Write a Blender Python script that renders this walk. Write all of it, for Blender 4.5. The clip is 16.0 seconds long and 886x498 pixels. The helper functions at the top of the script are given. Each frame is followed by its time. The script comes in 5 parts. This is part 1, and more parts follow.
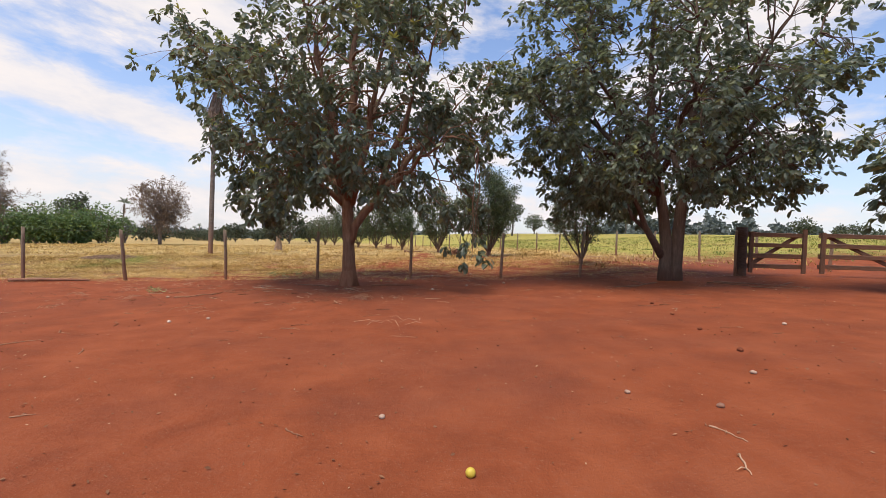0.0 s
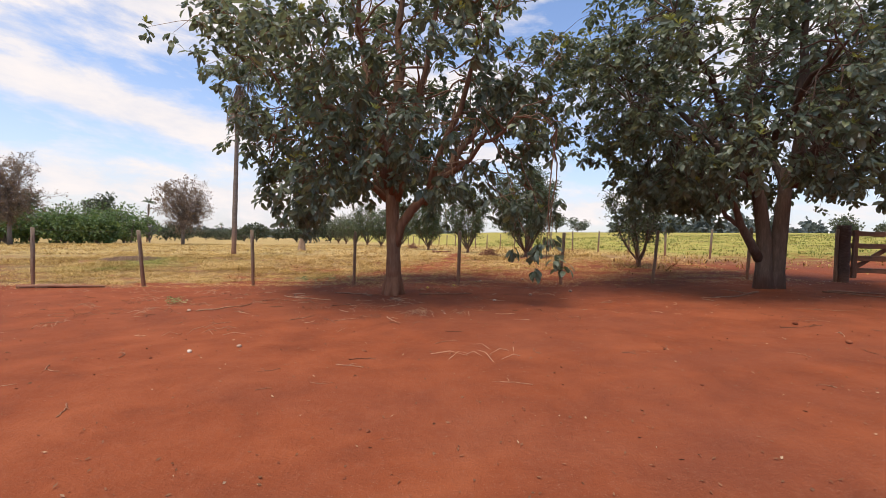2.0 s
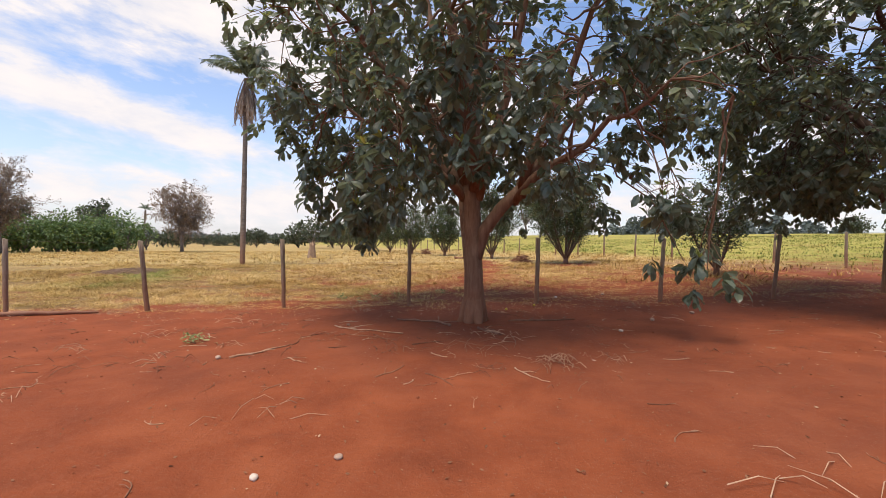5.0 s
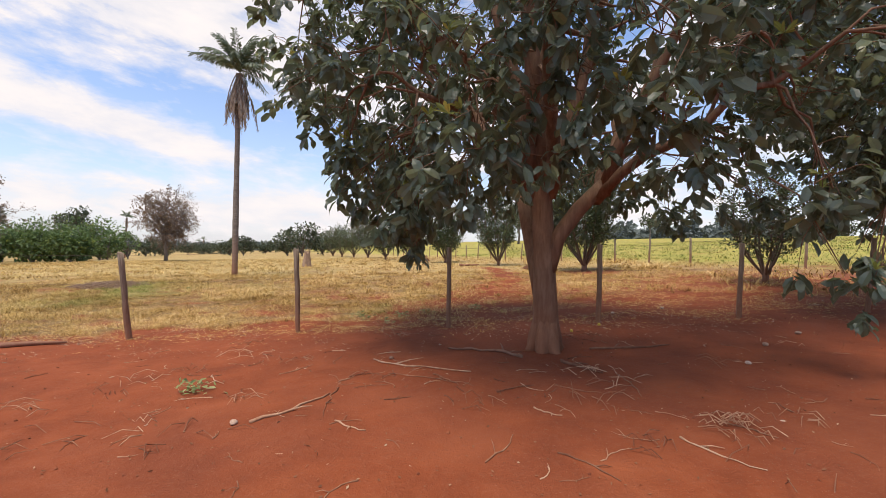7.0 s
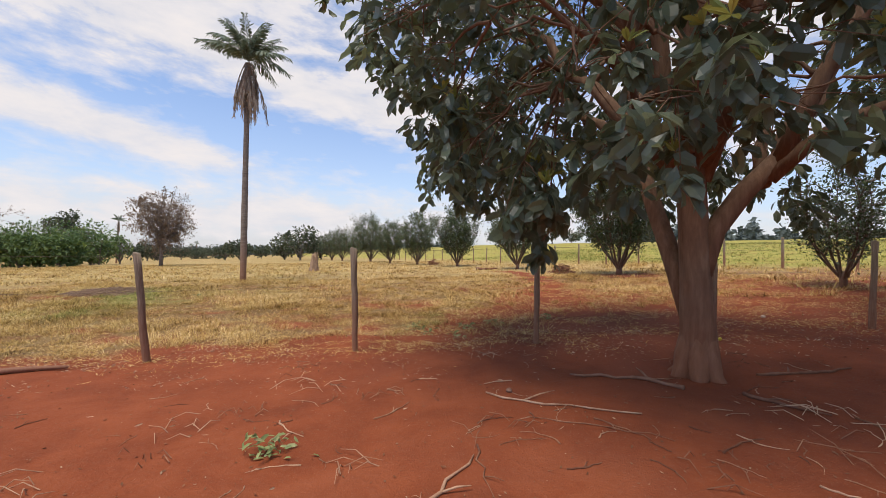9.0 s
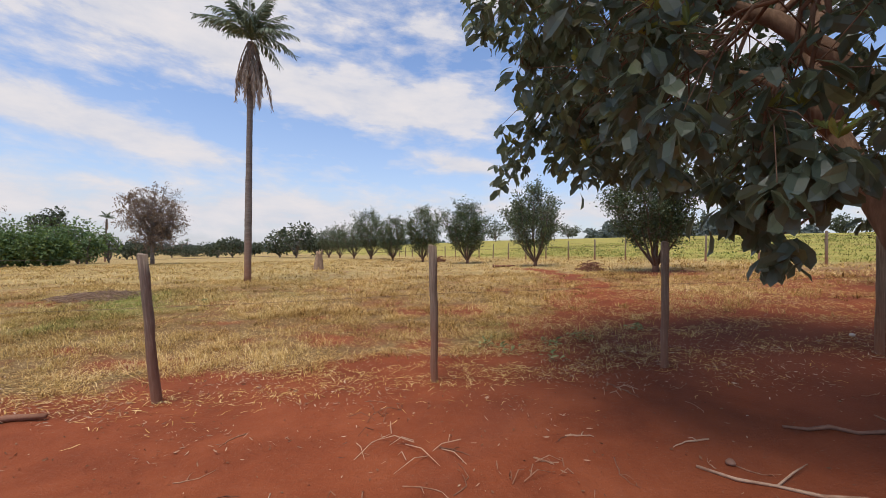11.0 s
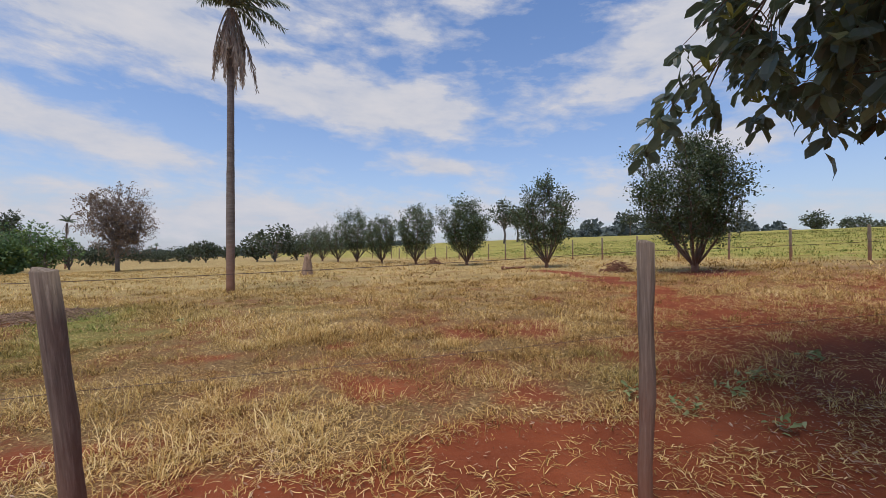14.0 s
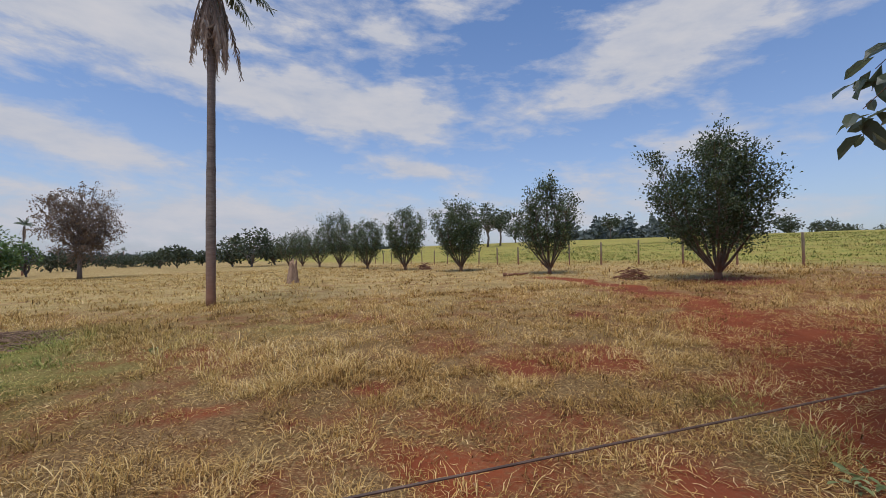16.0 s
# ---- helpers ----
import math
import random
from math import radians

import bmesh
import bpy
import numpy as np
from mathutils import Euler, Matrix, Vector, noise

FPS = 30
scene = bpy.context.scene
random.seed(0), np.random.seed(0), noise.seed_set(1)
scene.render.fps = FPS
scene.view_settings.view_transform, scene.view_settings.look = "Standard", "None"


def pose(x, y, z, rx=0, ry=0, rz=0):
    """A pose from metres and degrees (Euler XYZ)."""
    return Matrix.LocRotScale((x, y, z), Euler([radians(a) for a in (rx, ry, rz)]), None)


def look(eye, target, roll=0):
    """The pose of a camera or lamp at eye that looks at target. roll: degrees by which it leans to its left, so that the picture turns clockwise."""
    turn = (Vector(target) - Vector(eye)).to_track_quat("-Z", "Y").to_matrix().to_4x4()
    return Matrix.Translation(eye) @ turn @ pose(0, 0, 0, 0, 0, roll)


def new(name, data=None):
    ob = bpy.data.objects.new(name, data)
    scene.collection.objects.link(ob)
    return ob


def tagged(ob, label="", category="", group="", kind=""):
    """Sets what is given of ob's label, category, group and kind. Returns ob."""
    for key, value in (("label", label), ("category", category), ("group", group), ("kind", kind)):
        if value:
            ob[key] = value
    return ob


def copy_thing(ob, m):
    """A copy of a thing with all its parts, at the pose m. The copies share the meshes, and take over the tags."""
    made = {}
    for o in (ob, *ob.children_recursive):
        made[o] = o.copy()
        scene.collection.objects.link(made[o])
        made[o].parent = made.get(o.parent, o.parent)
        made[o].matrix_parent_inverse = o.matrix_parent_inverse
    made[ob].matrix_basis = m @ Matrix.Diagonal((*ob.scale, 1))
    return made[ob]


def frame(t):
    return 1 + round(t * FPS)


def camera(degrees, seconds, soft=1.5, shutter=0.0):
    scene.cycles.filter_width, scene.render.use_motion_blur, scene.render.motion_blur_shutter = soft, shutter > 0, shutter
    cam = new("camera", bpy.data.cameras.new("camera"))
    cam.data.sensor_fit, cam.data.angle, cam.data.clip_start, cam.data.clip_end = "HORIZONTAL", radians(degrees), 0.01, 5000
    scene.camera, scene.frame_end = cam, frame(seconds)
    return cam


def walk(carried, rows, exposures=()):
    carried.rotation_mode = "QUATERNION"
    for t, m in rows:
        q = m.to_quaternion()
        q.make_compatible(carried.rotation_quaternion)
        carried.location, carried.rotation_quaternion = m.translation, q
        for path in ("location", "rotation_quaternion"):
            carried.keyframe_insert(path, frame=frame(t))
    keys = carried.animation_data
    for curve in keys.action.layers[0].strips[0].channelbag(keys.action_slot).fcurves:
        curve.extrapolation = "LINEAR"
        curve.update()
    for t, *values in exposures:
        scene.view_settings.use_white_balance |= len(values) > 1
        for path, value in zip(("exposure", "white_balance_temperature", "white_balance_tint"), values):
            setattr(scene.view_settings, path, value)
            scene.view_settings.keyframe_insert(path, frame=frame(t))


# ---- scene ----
cam = camera(92.6, 16.0, 0.75)
METRES, EYE, TILT, LEAN, TURN = 13.6, 1.5, 0.0, 0.0, 0.0
ROWS = [
    (0.0, 0.0, 0.0, 0.0, 0.05, -1.29, -2.2),
    (0.5, -0.0146, 0.0253, -0.0, 0.57, -1.37, -2.22),
    (1.0, -0.0307, 0.0521, -0.0, 1.23, -1.51, -2.2),
    (1.5, -0.0487, 0.0777, 0.0004, 1.83, -1.53, -2.1),
    (2.0, -0.0654, 0.1045, 0.0016, 2.32, -1.55, -2.09),
    (2.5, -0.0857, 0.1281, 0.0006, 2.58, -1.48, -1.96),
    (3.0, -0.1042, 0.1533, 0.0006, 2.66, -1.42, -1.91),
    (3.5, -0.1228, 0.1812, 0.0026, 2.62, -1.28, -1.87),
    (4.0, -0.1446, 0.2055, 0.0051, 2.46, -1.25, -1.75),
    (6.5, -0.2425, 0.3187, 0.0054, 0.7, -0.43, -1.17),
    (7.0, -0.2615, 0.3474, 0.0067, 0.27, -0.21, -1.02),
    (7.5, -0.2851, 0.3708, 0.0064, 0.14, 0.05, -0.97),
    (8.0, -0.3081, 0.393, 0.0031, -0.06, 0.21, -1.02),
    (8.5, -0.3335, 0.415, 0.0019, -0.31, 0.38, -0.92),
    (9.0, -0.3558, 0.4398, -0.0001, -0.59, 0.36, -0.87),
    (11.5, -0.4591, 0.5665, 0.0004, -1.82, -0.25, -0.42),
    (12.0, -0.4781, 0.5909, -0.0003, -2.1, -0.3, -0.3),
    (12.5, -0.4922, 0.6167, -0.0012, -2.65, -0.26, -0.16),
    (13.0, -0.5052, 0.6426, 0.0, -3.2, -0.21, -0.02),
    (13.5, -0.517, 0.6669, 0.0012, -3.83, -0.07, 0.11),
    (14.0, -0.5258, 0.6961, -0.0003, -4.55, 0.03, 0.25),
    (14.5, -0.5395, 0.7249, 0.0001, -5.39, 0.26, 0.28),
    (15.0, -0.5517, 0.7529, 0.0002, -6.14, 0.4, 0.37),
    (15.5, -0.5653, 0.7799, 0.0041, -6.88, 0.47, 0.4),
    (16.0, -0.5838, 0.8001, 0.0075, -7.5, 0.48, 0.42),
]
walk(cam, [(t, pose(0, 0, EYE, TILT, LEAN, TURN) @ pose(METRES * x, METRES * y, METRES * z, 90 + pitch, roll, yaw)) for t, x, y, z, yaw, pitch, roll in ROWS],
     [(0.0, 0.46, 7050, 15), (4.0, 0.54, 7100, 15), (7.0, 0.53, 7050, 15), (9.0, 0.33, 6900, 14), (12.5, 0.09, 6500, 14), (16.0, -0.24, 6250, 13)])

# ---------------------------------------------------------------- light
SUN_EL, SUN_AZ = 70.0, 212.0     # degrees; azimuth clockwise from +y


def node(tree, kind, **values):
    n = tree.nodes.new(kind)
    for key, value in values.items():
        if key in n.inputs:
            n.inputs[key].default_value = value
    return n


def mathn(tree, op, a, b=None, c=None, clamp=False):
    n = tree.nodes.new("ShaderNodeMath")
    n.operation, n.use_clamp = op, clamp
    for i, v in enumerate((a, b, c)):
        if v is None:
            continue
        if isinstance(v, (int, float)):
            n.inputs[i].default_value = v
        else:
            tree.links.new(v, n.inputs[i])
    return n.outputs[0]


def ramp(tree, fac, stops, interp="LINEAR"):
    n = tree.nodes.new("ShaderNodeValToRGB")
    n.color_ramp.interpolation = interp
    els = n.color_ramp.elements
    while len(els) < len(stops):
        els.new(0.5)
    for e, (p, c) in zip(els, stops):
        e.position = p
        e.color = (*c, 1) if len(c) == 3 else c
    tree.links.new(fac, n.inputs[0])
    return n.outputs[0]


def mixc(tree, fac, a, b, blend="MIX"):
    n = tree.nodes.new("ShaderNodeMix")
    n.data_type, n.blend_type = "RGBA", blend
    for sock, v in ((n.inputs[0], fac), (n.inputs[6], a), (n.inputs[7], b)):
        if isinstance(v, (int, float)):
            sock.default_value = v
        elif isinstance(v, tuple):
            sock.default_value = (*v, 1)
        else:
            tree.links.new(v, sock)
    return n.outputs[2]


def build_world():
    w = bpy.data.worlds.new("sky")
    scene.world = w
    w.use_nodes = True
    t = w.node_tree
    t.nodes.clear()
    out, bg = t.nodes.new("ShaderNodeOutputWorld"), t.nodes.new("ShaderNodeBackground")
    sky = t.nodes.new("ShaderNodeTexSky")
    sky.sky_type, sky.sun_disc = "NISHITA", False
    sky.sun_elevation, sky.sun_rotation = radians(SUN_EL), radians(SUN_AZ)
    sky.air_density, sky.dust_density, sky.ozone_density = 1.0, 1.2, 1.6
    geo = t.nodes.new("ShaderNodeTexCoord")
    sep = t.nodes.new("ShaderNodeSeparateXYZ")
    t.links.new(geo.outputs["Generated"], sep.inputs[0])
    x, y, z = sep.outputs
    az = mathn(t, "ARCTAN2", x, y)
    el = mathn(t, "ARCSINE", z)
    # ragged noise stretched along the horizon
    comb = t.nodes.new("ShaderNodeCombineXYZ")
    t.links.new(az, comb.inputs[0])
    t.links.new(mathn(t, "MULTIPLY_ADD", el, 2.7, mathn(t, "MULTIPLY", az, 0.14)), comb.inputs[1])
    n1 = node(t, "ShaderNodeTexNoise", Scale=2.3, Detail=10.0, Roughness=0.58, Distortion=0.25)
    t.links.new(comb.outputs[0], n1.inputs["Vector"])
    n2 = node(t, "ShaderNodeTexNoise", Scale=8.0, Detail=9.0, Roughness=0.6, Distortion=0.15)
    t.links.new(comb.outputs[0], n2.inputs["Vector"])

    def bank(a0, e0, wa, we, amount, tilt=0.0):
        da = mathn(t, "SUBTRACT", az, radians(a0))
        de = mathn(t, "SUBTRACT", mathn(t, "SUBTRACT", el, radians(e0)), mathn(t, "MULTIPLY", da, tilt))
        q = mathn(t, "ADD", mathn(t, "POWER", mathn(t, "ABSOLUTE", mathn(t, "DIVIDE", da, radians(wa))), 2.0),
                  mathn(t, "POWER", mathn(t, "ABSOLUTE", mathn(t, "DIVIDE", de, radians(we))), 2.0))
        return mathn(t, "MULTIPLY", mathn(t, "POWER", 2.718, mathn(t, "MULTIPLY", q, -1.0)), amount)

    banks = [bank(-2, 18.5, 15, 4.0, 0.54, -0.05), bank(36, 24, 17, 6, 0.46, 0.28), bank(-46, 29, 24, 8, 0.66, -0.2), bank(-14, 31, 22, 6, 0.26, 0.0),
             bank(-40, 12.5, 18, 2.2, 0.44, -0.12), bank(4, 11, 8, 1.3, 0.36, -0.1), bank(36, 11, 15, 3.2, 0.32, 0.2), bank(0, 27, 5, 1.2, 0.26, -0.1),
             bank(-30, 4.0, 60, 4.5, 0.30), bank(-55, 20, 14, 2.5, 0.3, -0.3), bank(30, 4.0, 60, 3.0, 0.16), bank(14, 33, 9, 4, 0.3, 0.3), bank(-22, 21, 8, 1.8, 0.34, -0.3)]
    total = banks[0]
    for b in banks[1:]:
        total = mathn(t, "ADD", total, b)
    d = mathn(t, "ADD", total, mathn(t, "ADD", mathn(t, "MULTIPLY", n1.outputs[0], 0.46), mathn(t, "MULTIPLY_ADD", n2.outputs[0], 0.85, -0.165)))
    cover = ramp(t, d, [(0.60, (0, 0, 0)), (0.72, (0.40, 0.40, 0.40)), (0.85, (0.93, 0.93, 0.93)), (1.0, (1, 1, 1))], "LINEAR")
    tone = ramp(t, n2.outputs[0], [(0.3, (4.7, 5.0, 5.6)), (0.55, (5.5, 5.6, 5.9)), (0.8, (6.1, 6.0, 6.05))])
    haze = mathn(t, "POWER", 2.718, mathn(t, "MULTIPLY", mathn(t, "MAXIMUM", el, 0.0), -5.2))
    base = mixc(t, 1.0, sky.outputs[0], (0.96, 1.20, 1.45), "MULTIPLY")
    base = mixc(t, mathn(t, "MULTIPLY", haze, 0.7), base, (5.3, 5.4, 5.9))
    col = mixc(t, cover, base, tone)
    t.links.new(col, bg.inputs[0])
    bg.inputs[1].default_value = SKY_STRENGTH
    t.links.new(bg.outputs[0], out.inputs[0])


SKY_STRENGTH = 0.116
build_world()
lamp = bpy.data.lights.new("sun", "SUN")
lamp.energy, lamp.angle, lamp.color = 3.2, radians(32), (1.0, 0.93, 0.83)
sun = new("sun", lamp)
sa, se = radians(SUN_AZ), radians(SUN_EL)
sun.matrix_world = look((math.sin(sa) * math.cos(se) * 50, math.cos(sa) * math.cos(se) * 50, math.sin(se) * 50), (0, 0, 0))

# ---------------------------------------------------------------- materials


def material(name, rough=0.8, spec=0.3):
    m = bpy.data.materials.new(name)
    m.use_nodes = True
    t = m.node_tree
    b = t.nodes["Principled BSDF"]
    b.inputs["Roughness"].default_value = rough
    b.inputs["Specular IOR Level"].default_value = spec
    return m, t, b


def coords(t, scale=(1, 1, 1)):
    tc = t.nodes.new("ShaderNodeTexCoord")
    mp = t.nodes.new("ShaderNodeMapping")
    mp.inputs["Scale"].default_value = scale
    t.links.new(tc.outputs["Object"], mp.inputs[0])
    return mp.outputs[0]


def noisen(t, vec, scale, detail=6.0, rough=0.6, dist=0.0):
    n = node(t, "ShaderNodeTexNoise", Scale=scale, Detail=detail, Roughness=rough, Distortion=dist)
    t.links.new(vec, n.inputs["Vector"])
    return n.outputs[0]


def bump(t, b, height, strength=0.4, dist=0.02):
    n = node(t, "ShaderNodeBump", Strength=strength, Distance=dist)
    t.links.new(height, n.inputs["Height"])
    t.links.new(n.outputs[0], b.inputs["Normal"])


def make_bark(name, dark, mid, light, dust=(0.30, 0.13, 0.07), dust_top=1.1, stretch=(9, 9, 1.6)):
    m, t, b = material(name, 0.9, 0.15)
    v = coords(t, stretch)
    v2 = coords(t)
    n = noisen(t, v, 2.2, 8, 0.65, 0.4)
    n2 = noisen(t, v2, 3.0, 5, 0.6)
    c = ramp(t, n, [(0.3, dark), (0.52, mid), (0.72, light)])
    c = mixc(t, mathn(t, "MULTIPLY", n2, 0.55), c, light)
    # red soil splashed on the foot
    sep = t.nodes.new("ShaderNodeSeparateXYZ")
    tc = t.nodes.new("ShaderNodeTexCoord")
    t.links.new(tc.outputs["Object"], sep.inputs[0])
    low = mathn(t, "SUBTRACT", 1.0, mathn(t, "DIVIDE", mathn(t, "ADD", sep.outputs[2], mathn(t, "MULTIPLY", n2, 0.5)), dust_top), clamp=True)
    c = mixc(t, mathn(t, "MULTIPLY", low, 0.85), c, dust)
    t.links.new(c, b.inputs["Base Color"])
    bump(t, b, n, 0.7, 0.015)
    return m


def make_leaf(name, dark, light, yellow, rough=0.42, spec=0.5, trans=0.18):
    m, t, b = material(name, rough, spec)
    geo = t.nodes.new("ShaderNodeNewGeometry")
    c = ramp(t, geo.outputs["Random Per Island"], [(0.0, dark), (0.55, tuple((a + d) / 2 for a, d in zip(dark, light))), (0.86, light), (0.97, yellow)])
    n = noisen(t, coords(t), 14.0, 4, 0.6)
    c = mixc(t, mathn(t, "MULTIPLY", n, 0.4), c, dark)
    t.links.new(c, b.inputs["Base Color"])
    tr = t.nodes.new("ShaderNodeBsdfTranslucent")
    t.links.new(mixc(t, 0.5, c, yellow), tr.inputs[0])
    mx = t.nodes.new("ShaderNodeMixShader")
    mx.inputs[0].default_value = trans
    out = t.nodes["Material Output"]
    t.links.new(b.outputs[0], mx.inputs[1])
    t.links.new(tr.outputs[0], mx.inputs[2])
    t.links.new(mx.outputs[0], out.inputs[0])
    return m


def make_plain(name, stops, scale=6.0, rough=0.85, spec=0.2, stretch=(1, 1, 1), relief=0.4, random_shift=0.25):
    m, t, b = material(name, rough, spec)
    v = coords(t, stretch)
    n = noisen(t, v, scale, 8, 0.65, 0.3)
    info = t.nodes.new("ShaderNodeObjectInfo")
    f = mathn(t, "ADD", n, mathn(t, "MULTIPLY", mathn(t, "SUBTRACT", info.outputs["Random"], 0.5), random_shift), clamp=True)
    t.links.new(ramp(t, f, stops), b.inputs["Base Color"])
    bump(t, b, n, relief, 0.01)
    return m


def make_ground():
    m, t, b = material("red_soil_and_grass", 0.95, 0.1)
    v = coords(t)
    big = noisen(t, v, 0.28, 4, 0.55)
    mid = noisen(t, v, 1.7, 6, 0.6, 0.3)
    fine = noisen(t, v, 22.0, 8, 0.7)
    grit = noisen(t, v, 90.0, 3, 0.7)
    soil = ramp(t, mid, [(0.25, (0.125, 0.031, 0.0135)), (0.5, (0.212, 0.053, 0.0205)), (0.75, (0.290, 0.084, 0.034))])
    soil = mixc(t, mathn(t, "MULTIPLY", big, 0.5), soil, (0.250, 0.065, 0.024))
    stain = noisen(t, v, 0.16, 5, 0.65, 0.8)
    soil = mixc(t, ramp(t, stain, [(0.46, (0, 0, 0)), (0.66, (0.75, 0.75, 0.75))]), soil, (0.150, 0.046, 0.026))
    soil = mixc(t, ramp(t, fine, [(0.5, (0, 0, 0)), (0.8, (0.5, 0.5, 0.5))]), soil, (0.235, 0.085, 0.046))
    soil = mixc(t, ramp(t, grit, [(0.60, (0, 0, 0)), (0.72, (0.6, 0.6, 0.6))]), soil, (0.30, 0.15, 0.09))
    at = t.nodes.new("ShaderNodeAttribute")
    at.attribute_name = "cover"
    sep = t.nodes.new("ShaderNodeSeparateColor")
    t.links.new(at.outputs["Color"], sep.inputs[0])
    blades = noisen(t, v, 34.0, 7, 0.78, 0.9)
    # litter colour whose dark stops also paint the shade between near tufts
    shaded_thatch = ramp(t, blades, [(0.38, (0.035, 0.016, 0.008)), (0.5, (0.12, 0.064, 0.027)), (0.66, (0.46, 0.32, 0.15))])
    pale_straw = ramp(t, blades, [(0.34, (0.21, 0.135, 0.050)), (0.5, (0.43, 0.315, 0.130)), (0.64, (0.68, 0.53, 0.27))])
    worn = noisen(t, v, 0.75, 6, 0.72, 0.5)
    pale_straw = mixc(t, ramp(t, worn, [(0.46, (0, 0, 0)), (0.60, (0.75, 0.75, 0.75))]), pale_straw, (0.235, 0.165, 0.055))
    # blended by y alone: dark in the foreground, paler further off
    straw = mixc(t, sep.outputs[2], shaded_thatch, pale_straw)
    # greener ground likewise, from a dark near tone to a paler far one
    near_green = ramp(t, blades, [(0.36, (0.030, 0.038, 0.010)), (0.5, (0.11, 0.125, 0.030)), (0.66, (0.34, 0.32, 0.09))])
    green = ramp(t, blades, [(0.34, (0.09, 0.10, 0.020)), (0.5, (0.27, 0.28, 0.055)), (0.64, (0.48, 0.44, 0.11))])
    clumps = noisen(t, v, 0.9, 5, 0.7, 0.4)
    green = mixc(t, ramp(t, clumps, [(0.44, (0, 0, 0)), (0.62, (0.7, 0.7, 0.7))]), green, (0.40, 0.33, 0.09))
    green = mixc(t, sep.outputs[2], near_green, green)
    patch = noisen(t, v, 0.55, 5, 0.6)
    gmask = mathn(t, "MULTIPLY", sep.outputs[1], mathn(t, "MULTIPLY_ADD", patch, 2.6, -0.75, clamp=True))
    gmask = mathn(t, "ADD", gmask, mathn(t, "MULTIPLY", mathn(t, "MAXIMUM", mathn(t, "SUBTRACT", sep.outputs[1], 0.7), 0.0), 1.7), clamp=True)
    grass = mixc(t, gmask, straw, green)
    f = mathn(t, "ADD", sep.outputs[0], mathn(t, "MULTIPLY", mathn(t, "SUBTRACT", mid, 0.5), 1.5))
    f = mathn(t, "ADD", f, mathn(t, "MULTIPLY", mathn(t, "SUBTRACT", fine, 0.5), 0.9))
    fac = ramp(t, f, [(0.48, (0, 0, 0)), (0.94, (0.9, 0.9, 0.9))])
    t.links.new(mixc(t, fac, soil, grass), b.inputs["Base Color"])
    hgt = mathn(t, "ADD", mathn(t, "MULTIPLY", fine, 0.5), mathn(t, "ADD", mathn(t, "MULTIPLY", grit, 0.15), mathn(t, "MULTIPLY", mid, 0.6)))
    bump(t, b, hgt, 0.75, 0.04)
    return m


def make_grass():
    m, t, b = material("dry_grass", 0.75, 0.2)
    geo = t.nodes.new("ShaderNodeNewGeometry")
    v = coords(t)
    patch = noisen(t, v, 0.6, 4, 0.6)
    at = t.nodes.new("ShaderNodeAttribute")
    at.attribute_name = "cover"
    sep = t.nodes.new("ShaderNodeSeparateColor")
    t.links.new(at.outputs["Color"], sep.inputs[0])
    tone = mathn(t, "MULTIPLY_ADD", geo.outputs["Random Per Island"], 0.55, mathn(t, "MULTIPLY", sep.outputs[0], 0.5))
    dry = ramp(t, tone, [(0.12, (0.10, 0.044, 0.015)), (0.34, (0.34, 0.185, 0.054)), (0.62, (0.61, 0.390, 0.128)), (0.95, (0.85, 0.64, 0.32))])
    green = ramp(t, tone, [(0.12, (0.05, 0.08, 0.016)), (0.5, (0.18, 0.23, 0.050)), (0.9, (0.46, 0.44, 0.13))])
    g = mathn(t, "MULTIPLY", sep.outputs[1], mathn(t, "MULTIPLY_ADD", patch, 2.6, -0.75, clamp=True), clamp=True)
    g = mathn(t, "ADD", g, mathn(t, "MULTIPLY", mathn(t, "MAXIMUM", mathn(t, "SUBTRACT", sep.outputs[1], 0.7), 0.0), 1.5), clamp=True)
    c = mixc(t, g, dry, green)
    t.links.new(c, b.inputs["Base Color"])
    tr = t.nodes.new("ShaderNodeBsdfTranslucent")
    t.links.new(c, tr.inputs[0])
    mx = t.nodes.new("ShaderNodeMixShader")
    mx.inputs[0].default_value = 0.2
    t.links.new(b.outputs[0], mx.inputs[1])
    t.links.new(tr.outputs[0], mx.inputs[2])
    t.links.new(mx.outputs[0], t.nodes["Material Output"].inputs[0])
    return m


M_GROUND, M_GRASS = make_ground(), make_grass()
M_BARK = make_bark("brown_bark", (0.085, 0.046, 0.027), (0.185, 0.106, 0.064), (0.290, 0.185, 0.118), dust=(0.27, 0.090, 0.042), dust_top=1.25)
M_DARK_BARK = make_bark("dark_rough_bark", (0.045, 0.030, 0.022), (0.095, 0.062, 0.045), (0.165, 0.115, 0.085), dust=(0.17, 0.075, 0.045), dust_top=0.6)
M_CITRUS_BARK = make_bark("grey_citrus_bark", (0.06, 0.042, 0.03), (0.13, 0.095, 0.07), (0.22, 0.17, 0.13), dust_top=0.9)
M_FAR_BARK = make_bark("far_bark", (0.085, 0.065, 0.055), (0.17, 0.135, 0.115), (0.26, 0.215, 0.185), dust_top=0.3)
M_PALM_BARK = make_bark("palm_bark", (0.085, 0.06, 0.045), (0.165, 0.128, 0.10), (0.26, 0.215, 0.175), dust_top=2.2, stretch=(2, 2, 9))
M_POST = make_bark("weathered_post_wood", (0.060, 0.042, 0.030), (0.175, 0.128, 0.090), (0.36, 0.285, 0.21), dust=(0.28, 0.100, 0.050), dust_top=1.2, stretch=(34, 34, 1.6))
